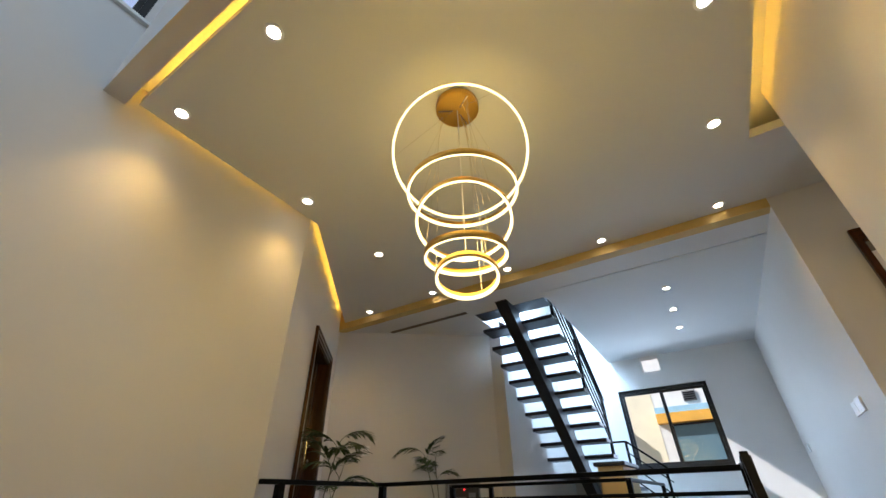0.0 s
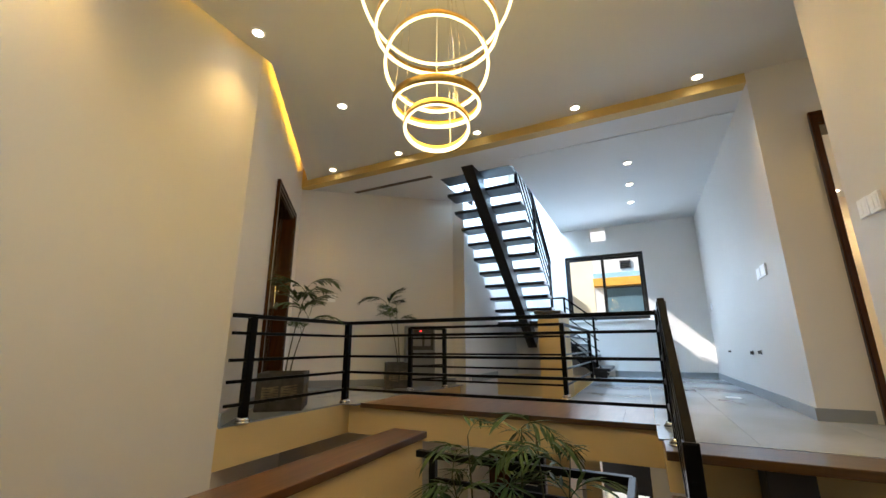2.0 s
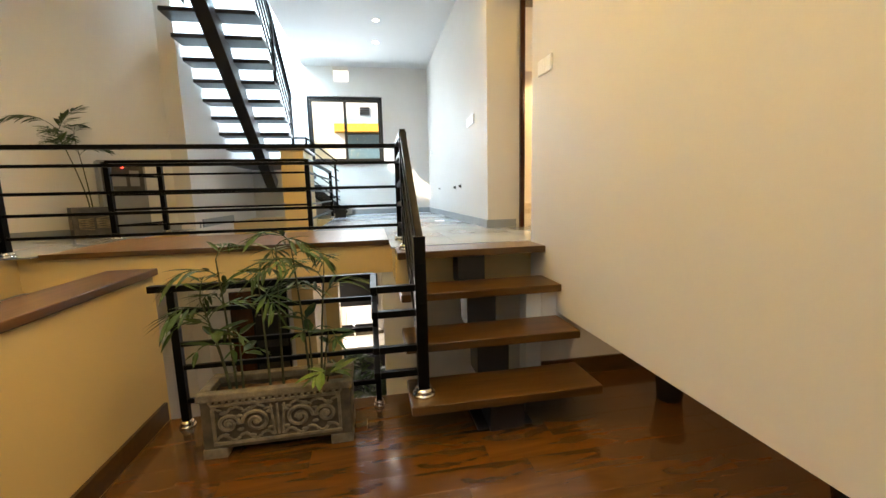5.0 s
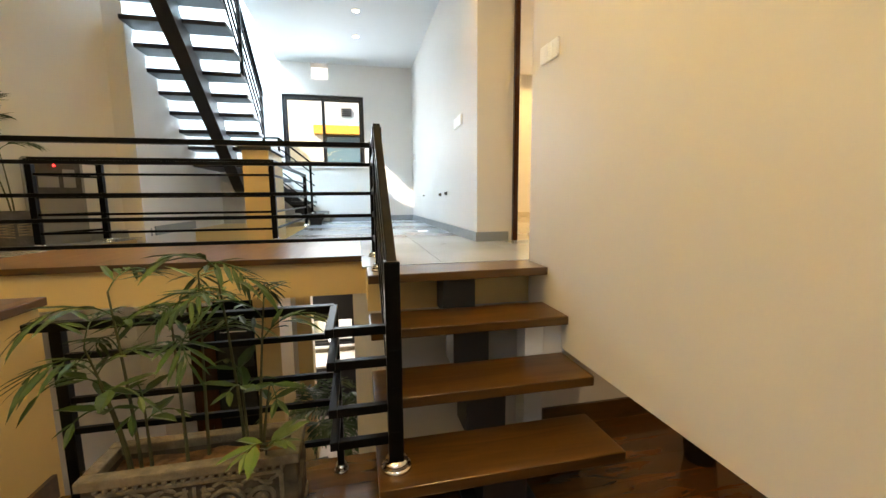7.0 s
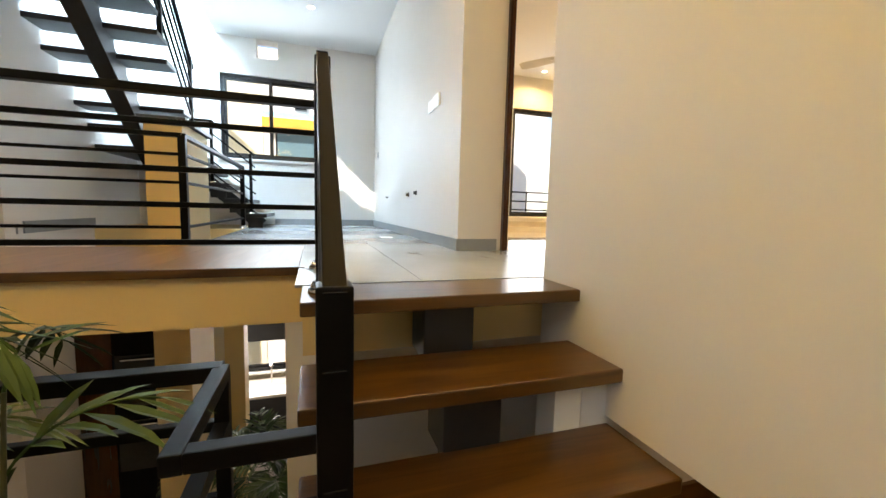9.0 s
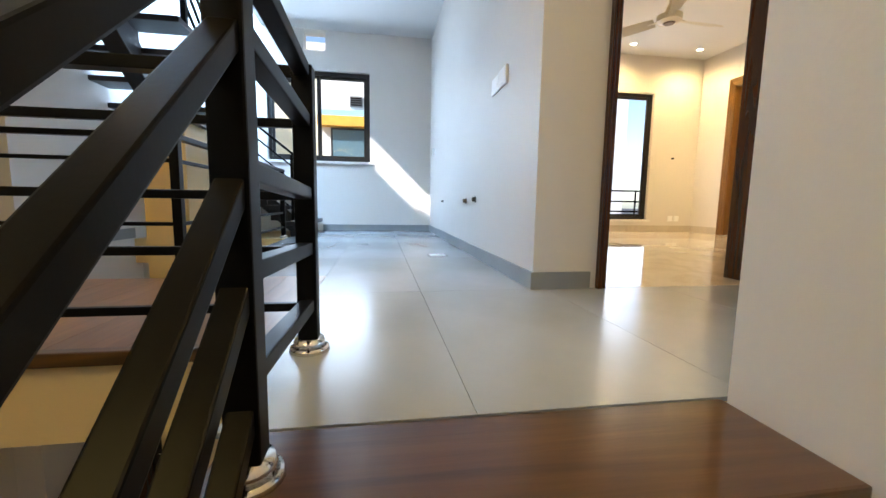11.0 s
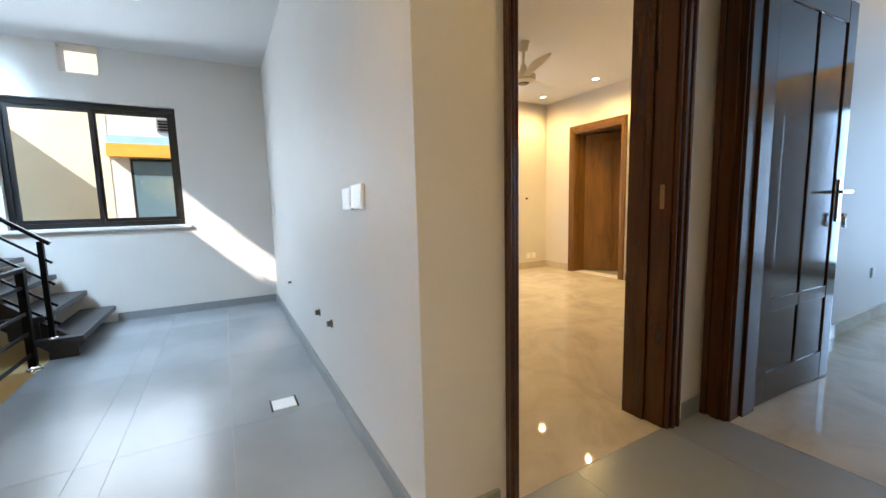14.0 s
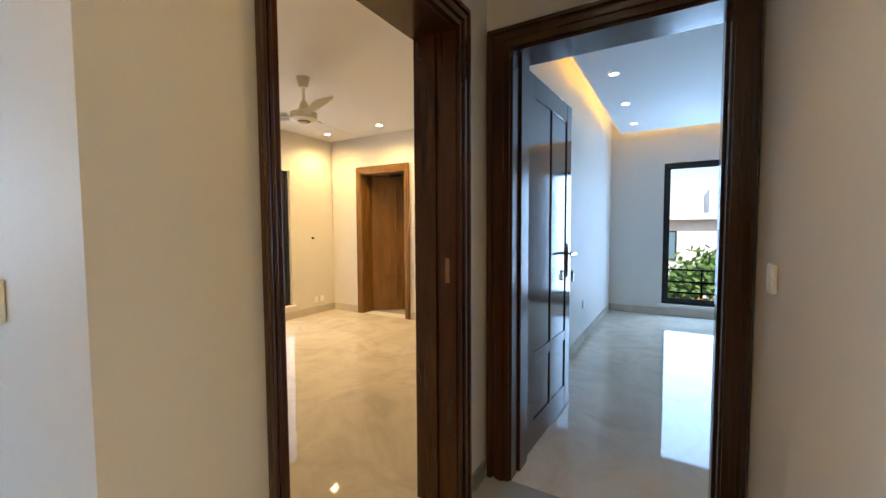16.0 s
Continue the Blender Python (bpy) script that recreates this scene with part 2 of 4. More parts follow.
def holed(axis, c0, c1, a0, a1, z0, z1, holes):
    """A wall slab with rectangular openings. axis 'y': it runs along x between a0 and a1 and is c0 to c1 thick; axis 'x': along y."""
    bm = bmesh.new()
    us = sorted({a0, a1, *[h[0] for h in holes], *[h[1] for h in holes]})
    vs = sorted({z0, z1, *[h[2] for h in holes], *[h[3] for h in holes]})
    for i in range(len(us) - 1):
        run = None
        cells = []
        for j in range(len(vs) - 1):
            u, v = (us[i] + us[i + 1]) / 2, (vs[j] + vs[j + 1]) / 2
            if any(h[0] < u < h[1] and h[2] < v < h[3] for h in holes):
                run = None
            elif run is None:
                run = [vs[j], vs[j + 1]]
                cells.append(run)
            else:
                run[1] = vs[j + 1]
        for lo, hi in cells:
            if axis == "y":
                add_box(bm, us[i], us[i + 1], c0, c1, lo, hi)
            else:
                add_box(bm, c0, c1, us[i], us[i + 1], lo, hi)
    bmesh.ops.remove_doubles(bm, verts=bm.verts, dist=1e-4)
    return bm


F, ZH, ZM, ZG = 0.83, 3.46, 3.55, -2.45     # upper floor, hall ceiling, stair ceiling, ground floor

# ---- walls ----
structure("wall_stair_east", boxes((1.0, 1.16, -2.8, 2.735, 0.43, 3.75)), M_WALL, "smooth off-white painted wall hanging above the wooden landing", "wall")
structure("wall_recess_south", boxes((1.16, 2.78, 2.55, 2.715, F - 0.26, 3.75)), M_WALL, "off-white painted wall of the door recess", "wall")
structure("wall_door_north", holed("y", 3.8, 4.0, 1.0, 2.58, F - 0.26, 3.75, [(1.345, 2.28, F, 2.99)]), M_WALL, "off-white wall with a doorway beside the hall", "wall")
structure("wall_door_east", holed("x", 2.58, 2.78, 2.715, 4.0, F - 0.26, 3.75, [(2.78, 3.69, F, 2.99)]), M_WALL, "off-white wall with the second doorway", "wall")
structure("wall_hall_east", boxes((1.0, 1.2, 4.0, 7.7, F - 0.26, 3.75)), M_WALL, "long off-white painted hall wall", "wall")
structure("wall_window_north", holed("y", 7.7, 7.92, -2.38, 1.2, ZG, 6.2, [(-1.17, 0.16, 1.77, 2.95), (-0.69, -0.41, 3.2, 3.45), (-1.9, -0.1, -1.45, -0.35)]), M_WALL, "off-white end wall with a black-framed sliding window", "wall")
structure("wall_stair_west", holed("x", -2.38, -2.18, 5.2, 7.7, ZG, 6.2, [(5.24, 6.14, 4.0, 4.60)]), M_WALL, "off-white wall beside the black staircase", "wall")
D = Vector((-0.62, 0.784, 0)).normalized()       # along the slanting wall with the door
N = Vector((D.y, -D.x, 0))                       # along the slanting rear wall, away from the corner
C0 = Vector((-2.5, 1.9, 0))
K = C0 + D * 2.5                                 # corner of the two slanting walls
E1 = Vector((-2.18, 0, 0))
E1.y = K.y + (E1.x - K.x) * N.y / N.x
SL = Matrix((D, -N, Vector((0, 0, 1)))).transposed().to_4x4()
SL.translation = C0                               # slanting wall's own axes: along, into the wall, up
bm = holed("y", 0.0, 0.2, 0.0, 2.7, ZG, 4.2, [(0.99, 1.97, F, 2.87)])
bmesh.ops.transform(bm, matrix=SL, verts=bm.verts)
structure("wall_slant_west", bm, M_WALL, "slanting off-white wall holding a dark wooden door", "wall")
structure("wall_slant_north", prism([tuple(p.xy) for p in (K, E1, E1 + D * 0.2, K + D * 0.2)], ZG, 4.2), M_WALL, "slanting off-white rear wall behind potted palms", "wall")
structure("wall_stair_west_near", holed("x", -2.7, -2.5, -2.8, 1.9, ZG, 6.0, [(-0.9, 0.24, 4.28, 5.3)]), M_WALL, "tall off-white painted wall of the stairwell", "wall")
# hole for an unseen window, placed to suit the rear fill lamp
structure("wall_rear", holed("y", -3.0, -2.8, -2.7, 1.9, ZG, 6.0, [(-2.45, -1.05, 4.4, 5.4)]), M_WALL, "rear off-white stairwell wall", "wall")
structure("wall_landing_east", boxes((1.9, 2.05, -2.8, 2.55, ZG, 2.55)), M_WALL, "off-white wall beyond the landing", "wall")
structure("wall_landing_north", boxes((0.90, 1.9, 2.325, 2.45, -0.25, F - 0.262)), M_WALL, "low off-white wall under the stair head", "wall")
structure("landing_post", boxes((0.80, 0.898, 2.325, 2.43, -0.25, F - 0.262)), M_WHITE, "white post at the edge of the landing", "column")
structure("wall_rear_upper_east", boxes((1.0, 1.16, -2.8, 0.3, 3.75, 6.0)), M_WALL, "upper wall of the rear light well", "wall")
structure("wall_rear_upper_north", boxes((-2.5, 1.0, 0.28, 0.40, ZM, 6.0)), M_WALL, "upper wall of the rear light well above the ceiling", "wall")
# the gap in this unseen roof is added for rear_roof_fill
structure("roof_rear", boxes((-2.7, -0.6, -3.0, 0.5, 6.0, 6.15), (0.8, 1.16, -3.0, 0.5, 6.0, 6.15), (-0.6, 0.8, -3.0, -2.2, 6.0, 6.15), (-0.6, 0.8, -0.2, 0.5, 6.0, 6.15)), M_CEIL, "white roof slab over the rear light well, opening added for a fill lamp", "roof")

# ---- floors ----
structure("floor_upper_slab", boxes((0.03, 2.58, 2.752, 3.8, F - 0.26, F - 0.012), (-0.7, 1.0, 3.8, 7.7, F - 0.26, F - 0.012), (-0.7, 0.03, 3.2, 3.8, F - 0.26, F - 0.012), (-2.5, -0.7, 3.2, 4.28, F - 0.26, F - 0.012), (-2.18, -0.7, 6.5, 7.7, F - 0.26, F - 0.012), (1.0, 2.58, 3.8, 4.0, F - 0.26, F - 0.012), (2.58, 2.8, 2.75, 4.0, F - 0.26, F - 0.012)), M_CREAM, "cream-painted concrete slab edge of the upper floor", "floor slab")
structure("floor_slant_slab", prism([(-2.5, 1.9), (-2.5, 4.28), (-2.25, 5.25), tuple(K.xy)], F - 0.26, F - 0.012), M_CREAM, "cream slab under the slanting lobby", "floor slab")
structure("floor_bedroom", boxes((1.2, 5.2, 4.0, 7.65, F - 0.2, F - 0.002)), M_MARBLE, "glossy cream marble floor of the warm bedroom", "floor")
structure("floor_room", boxes((2.8, 7.27, 0.8, 3.86, F - 0.2, F - 0.002)), M_MARBLE, "glossy cream marble floor reflecting the window", "floor")
structure("landing_slab", boxes((-1.24, 1.9, -2.8, 2.32, -0.25, -0.02)), M_CREAM, "landing slab between the two stair flights", "floor slab")
structure("floor_ground", boxes((-6, 3, -3, 7.7, ZG - 0.1, ZG)), M_MARBLE, "pale marble ground floor below the stairwell", "floor")

# ---- ceilings ----
Q = C0 + D * 2.32
structure("ceiling_stair", prism([(-2.43, 0.45), (0.86, 0.45), (0.86, 2.92), (2.58, 2.92), (2.58, 3.80), (-3.90, 3.80), tuple((C0 + N * 0.07 + D * 0.02).xy)], ZM, ZM + 0.07), M_CEIL, "dropped pale ceiling with lit coves round its edge", "ceiling")
structure("ceiling_stair_top", boxes((-4.2, 2.8, 0.40, 3.8, 3.75, 3.9)), M_CEIL, "structural ceiling above the coves", "ceiling")
structure("ceiling_hall", boxes((-1.2, 1.0, 4.28, 7.7, ZH, ZH + 0.2), (-2.18, -1.2, 3.92, 4.45, ZH, ZH + 0.2), (-1.2, 1.0, 3.92, 4.26, ZH, ZH + 0.2), (-4.4, -2.18, 3.92, 5.6, ZH, ZH + 0.2)), M_CEIL, "flat white hall ceiling with an opening over the stair", "ceiling")
structure("trim_beam", boxes((-4.1, 1.0, 3.80, 3.92, ZH, 3.75)), M_TAN, "beam edge between the two ceilings, tan standing for cove light", "beam")
structure("roof_shaft", boxes((-1.2, -1.0, 4.3, 7.7, ZH + 0.2, 6.2), (-2.38, -1.0, 4.15, 4.3, ZH + 0.2, 6.2), (-2.38, -2.18, 4.3, 5.2, ZH + 0.2, 6.2)), M_WHITE, "white shaft round the roof opening", "wall")
# unseen ceiling added to shut out sky and carry two added downlights
structure("ceiling_side_landing", boxes((1.16, 2.05, -2.8, 2.548, 2.552, 2.65)), M_CEIL, "unseen low white ceiling added over the side landing", "ceiling")
structure("ceiling_bedroom", boxes((1.2, 5.2, 4.0, 7.65, ZH, ZH + 0.2)), M_CEIL, "flat white bedroom ceiling", "ceiling")
structure("ceiling_room", boxes((2.78, 6.95, 0.8, 3.70, ZH - 0.02, ZH + 0.05)), M_CEIL, "dropped ceiling with a lit cove", "ceiling")
structure("ceiling_room_top", boxes((2.78, 7.27, 0.8, 3.86, 3.66, 3.8)), M_CEIL, "upper ceiling over the cove", "ceiling")

# ---- rooms behind the doors ----
structure("wall_bedroom_north", holed("y", 7.65, 7.85, 1.2, 5.4, F - 0.2, 3.7, [(3.4, 4.41, 1.02, 2.92)]), M_WALL, "warm-lit bedroom wall with a tall black window", "wall")
structure("wall_bedroom_east", holed("x", 5.2, 5.4, 4.0, 7.65, F - 0.2, 3.7, [(6.22, 7.06, F, 2.94)]), M_WALL, "warm-lit bedroom wall with a doorway", "wall")
structure("wall_bedroom_closet", boxes((6.6, 6.7, 5.6, 7.65, F - 0.2, 3.7), (5.4, 6.6, 5.5, 5.6, F - 0.2, 3.7), (5.4, 6.6, 7.65, 7.75, F - 0.2, 3.7), (5.4, 6.6, 5.6, 7.65, 3.5, 3.6)), M_WALL, "dim walls beyond the bedroom's inner door", "wall")
structure("floor_closet", boxes((5.2, 6.6, 5.6, 7.65, F - 0.2, F - 0.004)), M_MARBLE, "dim tiled floor beyond the inner door", "floor")
structure("wall_room_north", boxes((2.78, 7.47, 3.86, 4.0, F - 0.2, 3.8)), M_WALL, "white wall running beside the open door", "wall")
structure("wall_room_east", holed("x", 7.27, 7.47, 0.8, 3.86, F - 0.2, 3.8, [(2.15, 3.15, 0.99, 3.02)]), M_WALL, "white wall with a tall black window", "wall")
structure("wall_room_south", boxes((2.78, 7.47, 0.6, 0.8, F - 0.2, 3.8)), M_WALL, "white wall of the room", "wall")
structure("wall_room_west", boxes((2.6, 2.78, 0.8, 2.55, F - 0.2, 3.8)), M_WALL, "white wall of the room", "wall")
# west wall is cut open for the added fill window
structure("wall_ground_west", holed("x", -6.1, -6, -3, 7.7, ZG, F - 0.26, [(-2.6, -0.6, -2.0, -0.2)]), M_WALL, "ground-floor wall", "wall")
structure("wall_ground_east", boxes((2.9, 3, -3, 7.7, ZG, F - 0.26)), M_WALL, "ground-floor wall", "wall")
structure("wall_ground_north", boxes((-6, -2.38, 7.7, 7.9, ZG, F - 0.26)), M_WALL, "ground-floor wall", "wall")

# ---- low parapet beside the landing ----
structure("wall_parapet", boxes((-1.46, -1.265, 0.68, 2.37, -2.45, 0.786)), M_CREAM, "cream low parapet wall beside the landing", "wall")
par = thing("parapet_cap", "reddish brown wooden cap board on the cream parapet", "cap board")
part("board", boxes((-1.49, -1.25, 0.65, 2.40, 0.788, 0.825), bevel=0.006), M_CAP, par)


# ---- railings ----
def railing(label, posts, rails, group="black railings"):
    """Posts: (x, y, foot, top, width); rails: (start, end, width, height)."""
    r = thing("railing", label, "railing", group)
    for x, y, z0, z1, w in posts:
        p = part("post", boxes((x - w / 2, x + w / 2, y - w / 2, y + w / 2, z0, z1), bevel=0.004), M_BLACK, r)
        bm = bmesh.new()
        tube(bm, (x, y, z0), (x, y, z0 + 0.012), w * 1.05, w * 1.0, 20)
        tube(bm, (x, y, z0 + 0.012), (x, y, z0 + 0.035), w * 0.9, w * 0.75, 20)
        part("flange", bm, M_CHROME, p, "polished steel base flange", True)
    for a, b, w, h in rails:
        bm = bmesh.new()
        bar(bm, a, b, w, h, 0.003)
        part("rail", bm, M_BLACK, r)
    return r


LV = (1.54, 1.42, 1.24, 1.10, 0.95)
ys = 3.13
railing("black steel railing round the edge of the upper floor", [(0.1, ys, F, 1.56, 0.05), (-2.5, ys, F, 1.54, 0.05), (-2.5, 2.08, F, 1.54, 0.05)],
        [((0.1, ys, z), (-2.5, ys, z), 0.045 if i == 0 else 0.02, 0.03 if i == 0 else 0.022) for i, z in enumerate(LV)] +
        [((-2.5, ys, z), (-2.5, 1.93, z), 0.045 if i == 0 else 0.02, 0.03 if i == 0 else 0.022) for i, z in enumerate(LV)])
railing("black steel railing round the inner stairwell", [(-2.5, 4.28, F, 1.54, 0.045), (-0.73, 4.28, F, 1.54, 0.045), (-0.72, 6.45, F, 1.54, 0.045), (-2.28, 4.75, F, 1.54, 0.045)],
        [((-2.5, 4.28, z), (-0.73, 4.28, z), 0.04 if i == 0 else 0.018, 0.028 if i == 0 else 0.02) for i, z in enumerate(LV)] +
        [((-0.73, 4.28, z), (-0.72, 6.5, z), 0.04 if i == 0 else 0.018, 0.028 if i == 0 else 0.02) for i, z in enumerate(LV)] +
        [((-2.5, 4.28, z), (-2.28, 4.75, z), 0.04 if i == 0 else 0.018, 0.028 if i == 0 else 0.02) for i, z in enumerate(LV)])
LW = (0.745, 0.625, 0.45, 0.325, 0.14)
railing("black steel railing across the landing edge", [(-1.12, 2.23, 0, 0.745, 0.038), (-0.12, 2.22, 0, 0.745, 0.03)],
        [((-1.22 if i == 0 else -1.12, 2.23, z), (-0.12, 2.23, z), 0.04 if i == 0 else 0.022, 0.034 if i == 0 else 0.024) for i, z in enumerate(LW)] +
        [((-0.12, 2.23, z), (-0.12, 1.895, z), 0.03, 0.032) for z in LW[:4]] +
        [((-0.105, 1.91, z), (0.1, 1.91, z), 0.03, 0.032) for z in LW[:4]])
railing("black steel railing climbing beside the wooden steps", [(0.1, 1.91, 0.205, 0.99, 0.055), (0.1, 2.626, 0.828, 1.566, 0.048)],
        [((0.1, 1.89, 0.97 - d), (0.1, 2.636, 1.573 - d), 0.036, 0.030) for d in (0, 0.12, 0.31, 0.45, 0.62)] +
        [((0.1, 2.62, z + 0.030), (0.1, ys, z + 0.006), 0.036, 0.030) for z in LV])

# ---- wooden steps up to the hall ----
st = thing("wooden_steps", "dark brown floating wooden treads on a black steel spine", "stairs")
for i in range(4):
    y0 = 1.793 + i * 0.2307
    y1 = 2.749 if i == 3 else y0 + 0.29
    z = 0.203 + i * 0.2083
    part("tread", boxes((0.03 if i < 3 else 0.03, 0.998, y0, y1, z - 0.045, z), bevel=0.006), M_TREAD, st)
    part("bracket", boxes((0.42, 0.60, y0 + 0.05, y0 + 0.22, z - 0.235, z - 0.047), bevel=0.006), M_STAIRBLK, st)
bm = bmesh.new()
bar(bm, (0.51, 1.98, 0.03), (0.51, 2.74, 0.64), 0.12, 0.14, 0.005)
part("spine_beam", bm, M_STAIRBLK, st)
part("base_plate", boxes((0.36, 0.65, 1.86, 2.12, 0.001, 0.014), bevel=0.003), M_STAIRBLK, st, "black steel base plate bolted to the floor")

# ---- black staircase to the roof ----
bs = thing("roof_staircase", "black-painted open steel staircase rising to the roof opening", "stairs")
for k in range(0, 11):
    y, z = 6.60 - 0.228 * k, 1.92 + 0.176 * k
    part("tread", boxes((-2.17, -1.23, y - 0.14, y + 0.14, z - 0.045, z), bevel=0.006), M_STAIRBLK, bs)
    part("bracket", boxes((-1.76, -1.64, y - 0.06, y + 0.10, z - 0.16, z - 0.046)), M_STAIRBLK, bs)
bm = bmesh.new()
bar(bm, (-1.70, 7.05, 1.37), (-1.70, 4.22, 3.56), 0.15, 0.19, 0.006)
part("spine_beam", bm, M_STAIRBLK, bs)
for d in (0.82, 0.66, 0.50, 0.34, 0.18):
    bm = bmesh.new()
    bar(bm, (-1.25, 6.70, 1.84 + d), (-1.25, 4.30, 3.70 + d), 0.035 if d > 0.8 else 0.02, 0.035 if d > 0.8 else 0.02, 0.003)
    part("rail", bm, M_BLACK, bs)
for k in (0, 4, 8):
    y, z = 6.60 - 0.228 * k, 1.92 + 0.176 * k
    part("post", boxes((-1.27, -1.23, y - 0.02, y + 0.02, z, z + 0.84)), M_BLACK, bs)

# ---- lower flight, landing and half wall of the black staircase ----
for k in range(4):
    x, z = -0.48 - 0.20 * k, 1.0 + 0.178 * k
    part("tread", boxes((x - 0.27, x, 6.60, 7.66, z - 0.045, z), bevel=0.006), M_STAIRBLK, bs)
    part("bracket", boxes((x - 0.22, x - 0.05, 6.66, 6.74, z - 0.17, z - 0.046)), M_STAIRBLK, bs)
part("landing_plate", boxes((-2.17, -1.26, 6.58, 7.68, 1.66, 1.72), bevel=0.006), M_STAIRBLK, bs)
bm = bmesh.new()
bar(bm, (-0.55, 6.70, 0.86), (-1.30, 6.70, 1.53), 0.05, 0.16)
part("stringer", bm, M_STAIRBLK, bs)
for x, z0, z1 in ((-0.65, 1.0, 1.72), (-1.06, 1.36, 2.08)):
    p = part("post", boxes((x - 0.016, x + 0.016, 6.60, 6.632, z0, z1)), M_BLACK, bs)
    bm = bmesh.new()
    tube(bm, (x, 6.616, z0), (x, 6.616, z0 + 0.015), 0.035, 0.03, 16)
    part("flange", bm, M_CHROME, p, "polished steel base flange", True)
for d in (0, 0.14, 0.30, 0.46, 0.60):
    bm = bmesh.new()
    bar(bm, (-0.60, 6.616, 1.70 - d), (-1.06, 6.616, 2.07 - d), 0.03 if d == 0 else 0.016, 0.025 if d == 0 else 0.016)
    part("rail", bm, M_BLACK, bs)
bm = bmesh.new()
bar(bm, (-1.06, 6.616, 2.07), (-1.25, 6.616, 2.07), 0.03, 0.025)
part("rail", bm, M_BLACK, bs)
hw = thing("half_wall", "cream-painted half wall with a dark stone cap", "half wall")
part("body", boxes((-1.03, -0.80, 4.55, 5.24, ZG, 1.665)), M_CREAM, hw)
part("cap", boxes((-1.06, -0.77, 4.52, 5.27, 1.668, 1.70), bevel=0.004), M_STAIRBLK, hw, "dark stone cap")

# ---- skirtings and trims ----
structure("baseboard_hall_east", boxes((0.985, 1.0, 3.80, 7.70, F, F + 0.082)), M_BASE, "grey stone skirting", "baseboard")
structure("baseboard_hall_corner", boxes((0.985, 1.285, 3.785, 3.80, F, F + 0.082)), M_BASE, "grey stone skirting", "baseboard")
structure("baseboard_window", boxes((-0.48, 0.985, 7.685, 7.70, F, F + 0.082)), M_BASE, "grey stone skirting", "baseboard")
structure("baseboard_recess_corner", boxes((2.41, 2.58, 3.785, 3.80, F, F + 0.082)), M_BASE, "grey stone skirting", "baseboard")
structure("baseboard_recess_south", boxes((1.16, 2.5, 2.716, 2.73, F, F + 0.082)), M_BASE, "grey stone skirting", "baseboard")
for a0, a1, nm in ((0.0, 0.92, "baseboard_slant_near"), (2.04, 2.5, "baseboard_slant_far")):
    bm = boxes((a0, a1, -0.014, -0.001, F, F + 0.082))
    bmesh.ops.transform(bm, matrix=SL, verts=bm.verts)
    structure(nm, bm, M_BASE, "grey stone skirting", "baseboard")
bm = prism([tuple(p.xy) for p in (K - D * 0.016, E1 - D * 0.016, E1 - D * 0.001, K - D * 0.001)], F, F + 0.082)
structure("baseboard_slant_north", bm, M_BASE, "grey stone skirting", "baseboard")
structure("baseboard_stair_west", boxes((-2.178, -2.165, 5.4, 6.5, F, F + 0.1)), M_BASE, "grey stone skirting", "baseboard")
structure("baseboard_landing", boxes((-1.264, -1.248, 0.68, 2.32, 0.0, 0.10)), M_TREAD, "dark wooden skirting along the parapet foot", "baseboard")
structure("baseboard_landing_under", boxes((0.90, 1.9, 2.308, 2.3235, 0.001, 0.11)), M_TREAD, "dark wooden skirting under the stair head", "baseboard")
structure("baseboard_bedroom_north", boxes((1.2, 5.2, 7.635, 7.65, F, F + 0.1)), M_MARBLE, "marble skirting", "baseboard")
structure("baseboard_bedroom_east", boxes((5.185, 5.2, 4.0, 6.14, F, F + 0.1), (5.185, 5.2, 7.14, 7.63, F, F + 0.1)), M_MARBLE, "marble skirting", "baseboard")
structure("baseboard_room_north", boxes((2.95, 7.27, 3.845, 3.86, F, F + 0.1)), M_MARBLE, "marble skirting", "baseboard")
structure("baseboard_room_east", boxes((7.255, 7.27, 0.8, 3.84, F, F + 0.1)), M_MARBLE, "marble skirting", "baseboard")
structure("threshold_bedroom", boxes((1.345, 2.28, 3.80, 4.0, F - 0.011, F + 0.001)), M_MARBLE, "grey-veined marble threshold", "threshold")
structure("threshold_room", boxes((2.58, 2.8, 2.78, 3.69, F - 0.011, F + 0.001)), M_MARBLE, "grey-veined marble threshold", "threshold")
structure("floor_lobby", prism([(-2.345, 3.10), (-2.345, 4.28), (-2.2, 5.3), tuple(K.xy), (-2.5, 1.91), (-2.5, 3.10)], F - 0.011, F), M_GREY, "grey porcelain floor of the slanting lobby", "floor")
structure("trim_bridge_edge", boxes((-2.35, 0.03, 3.165, 3.2, F - 0.035, F + 0.004), bevel=0.004), M_TREAD, "dark wooden nosing along the slab edge", "trim")
structure("ground_column", boxes((-0.06, 0.16, 3.22, 3.42, ZG, F - 0.262)), M_WALL, "white column carrying the upper floor", "column")


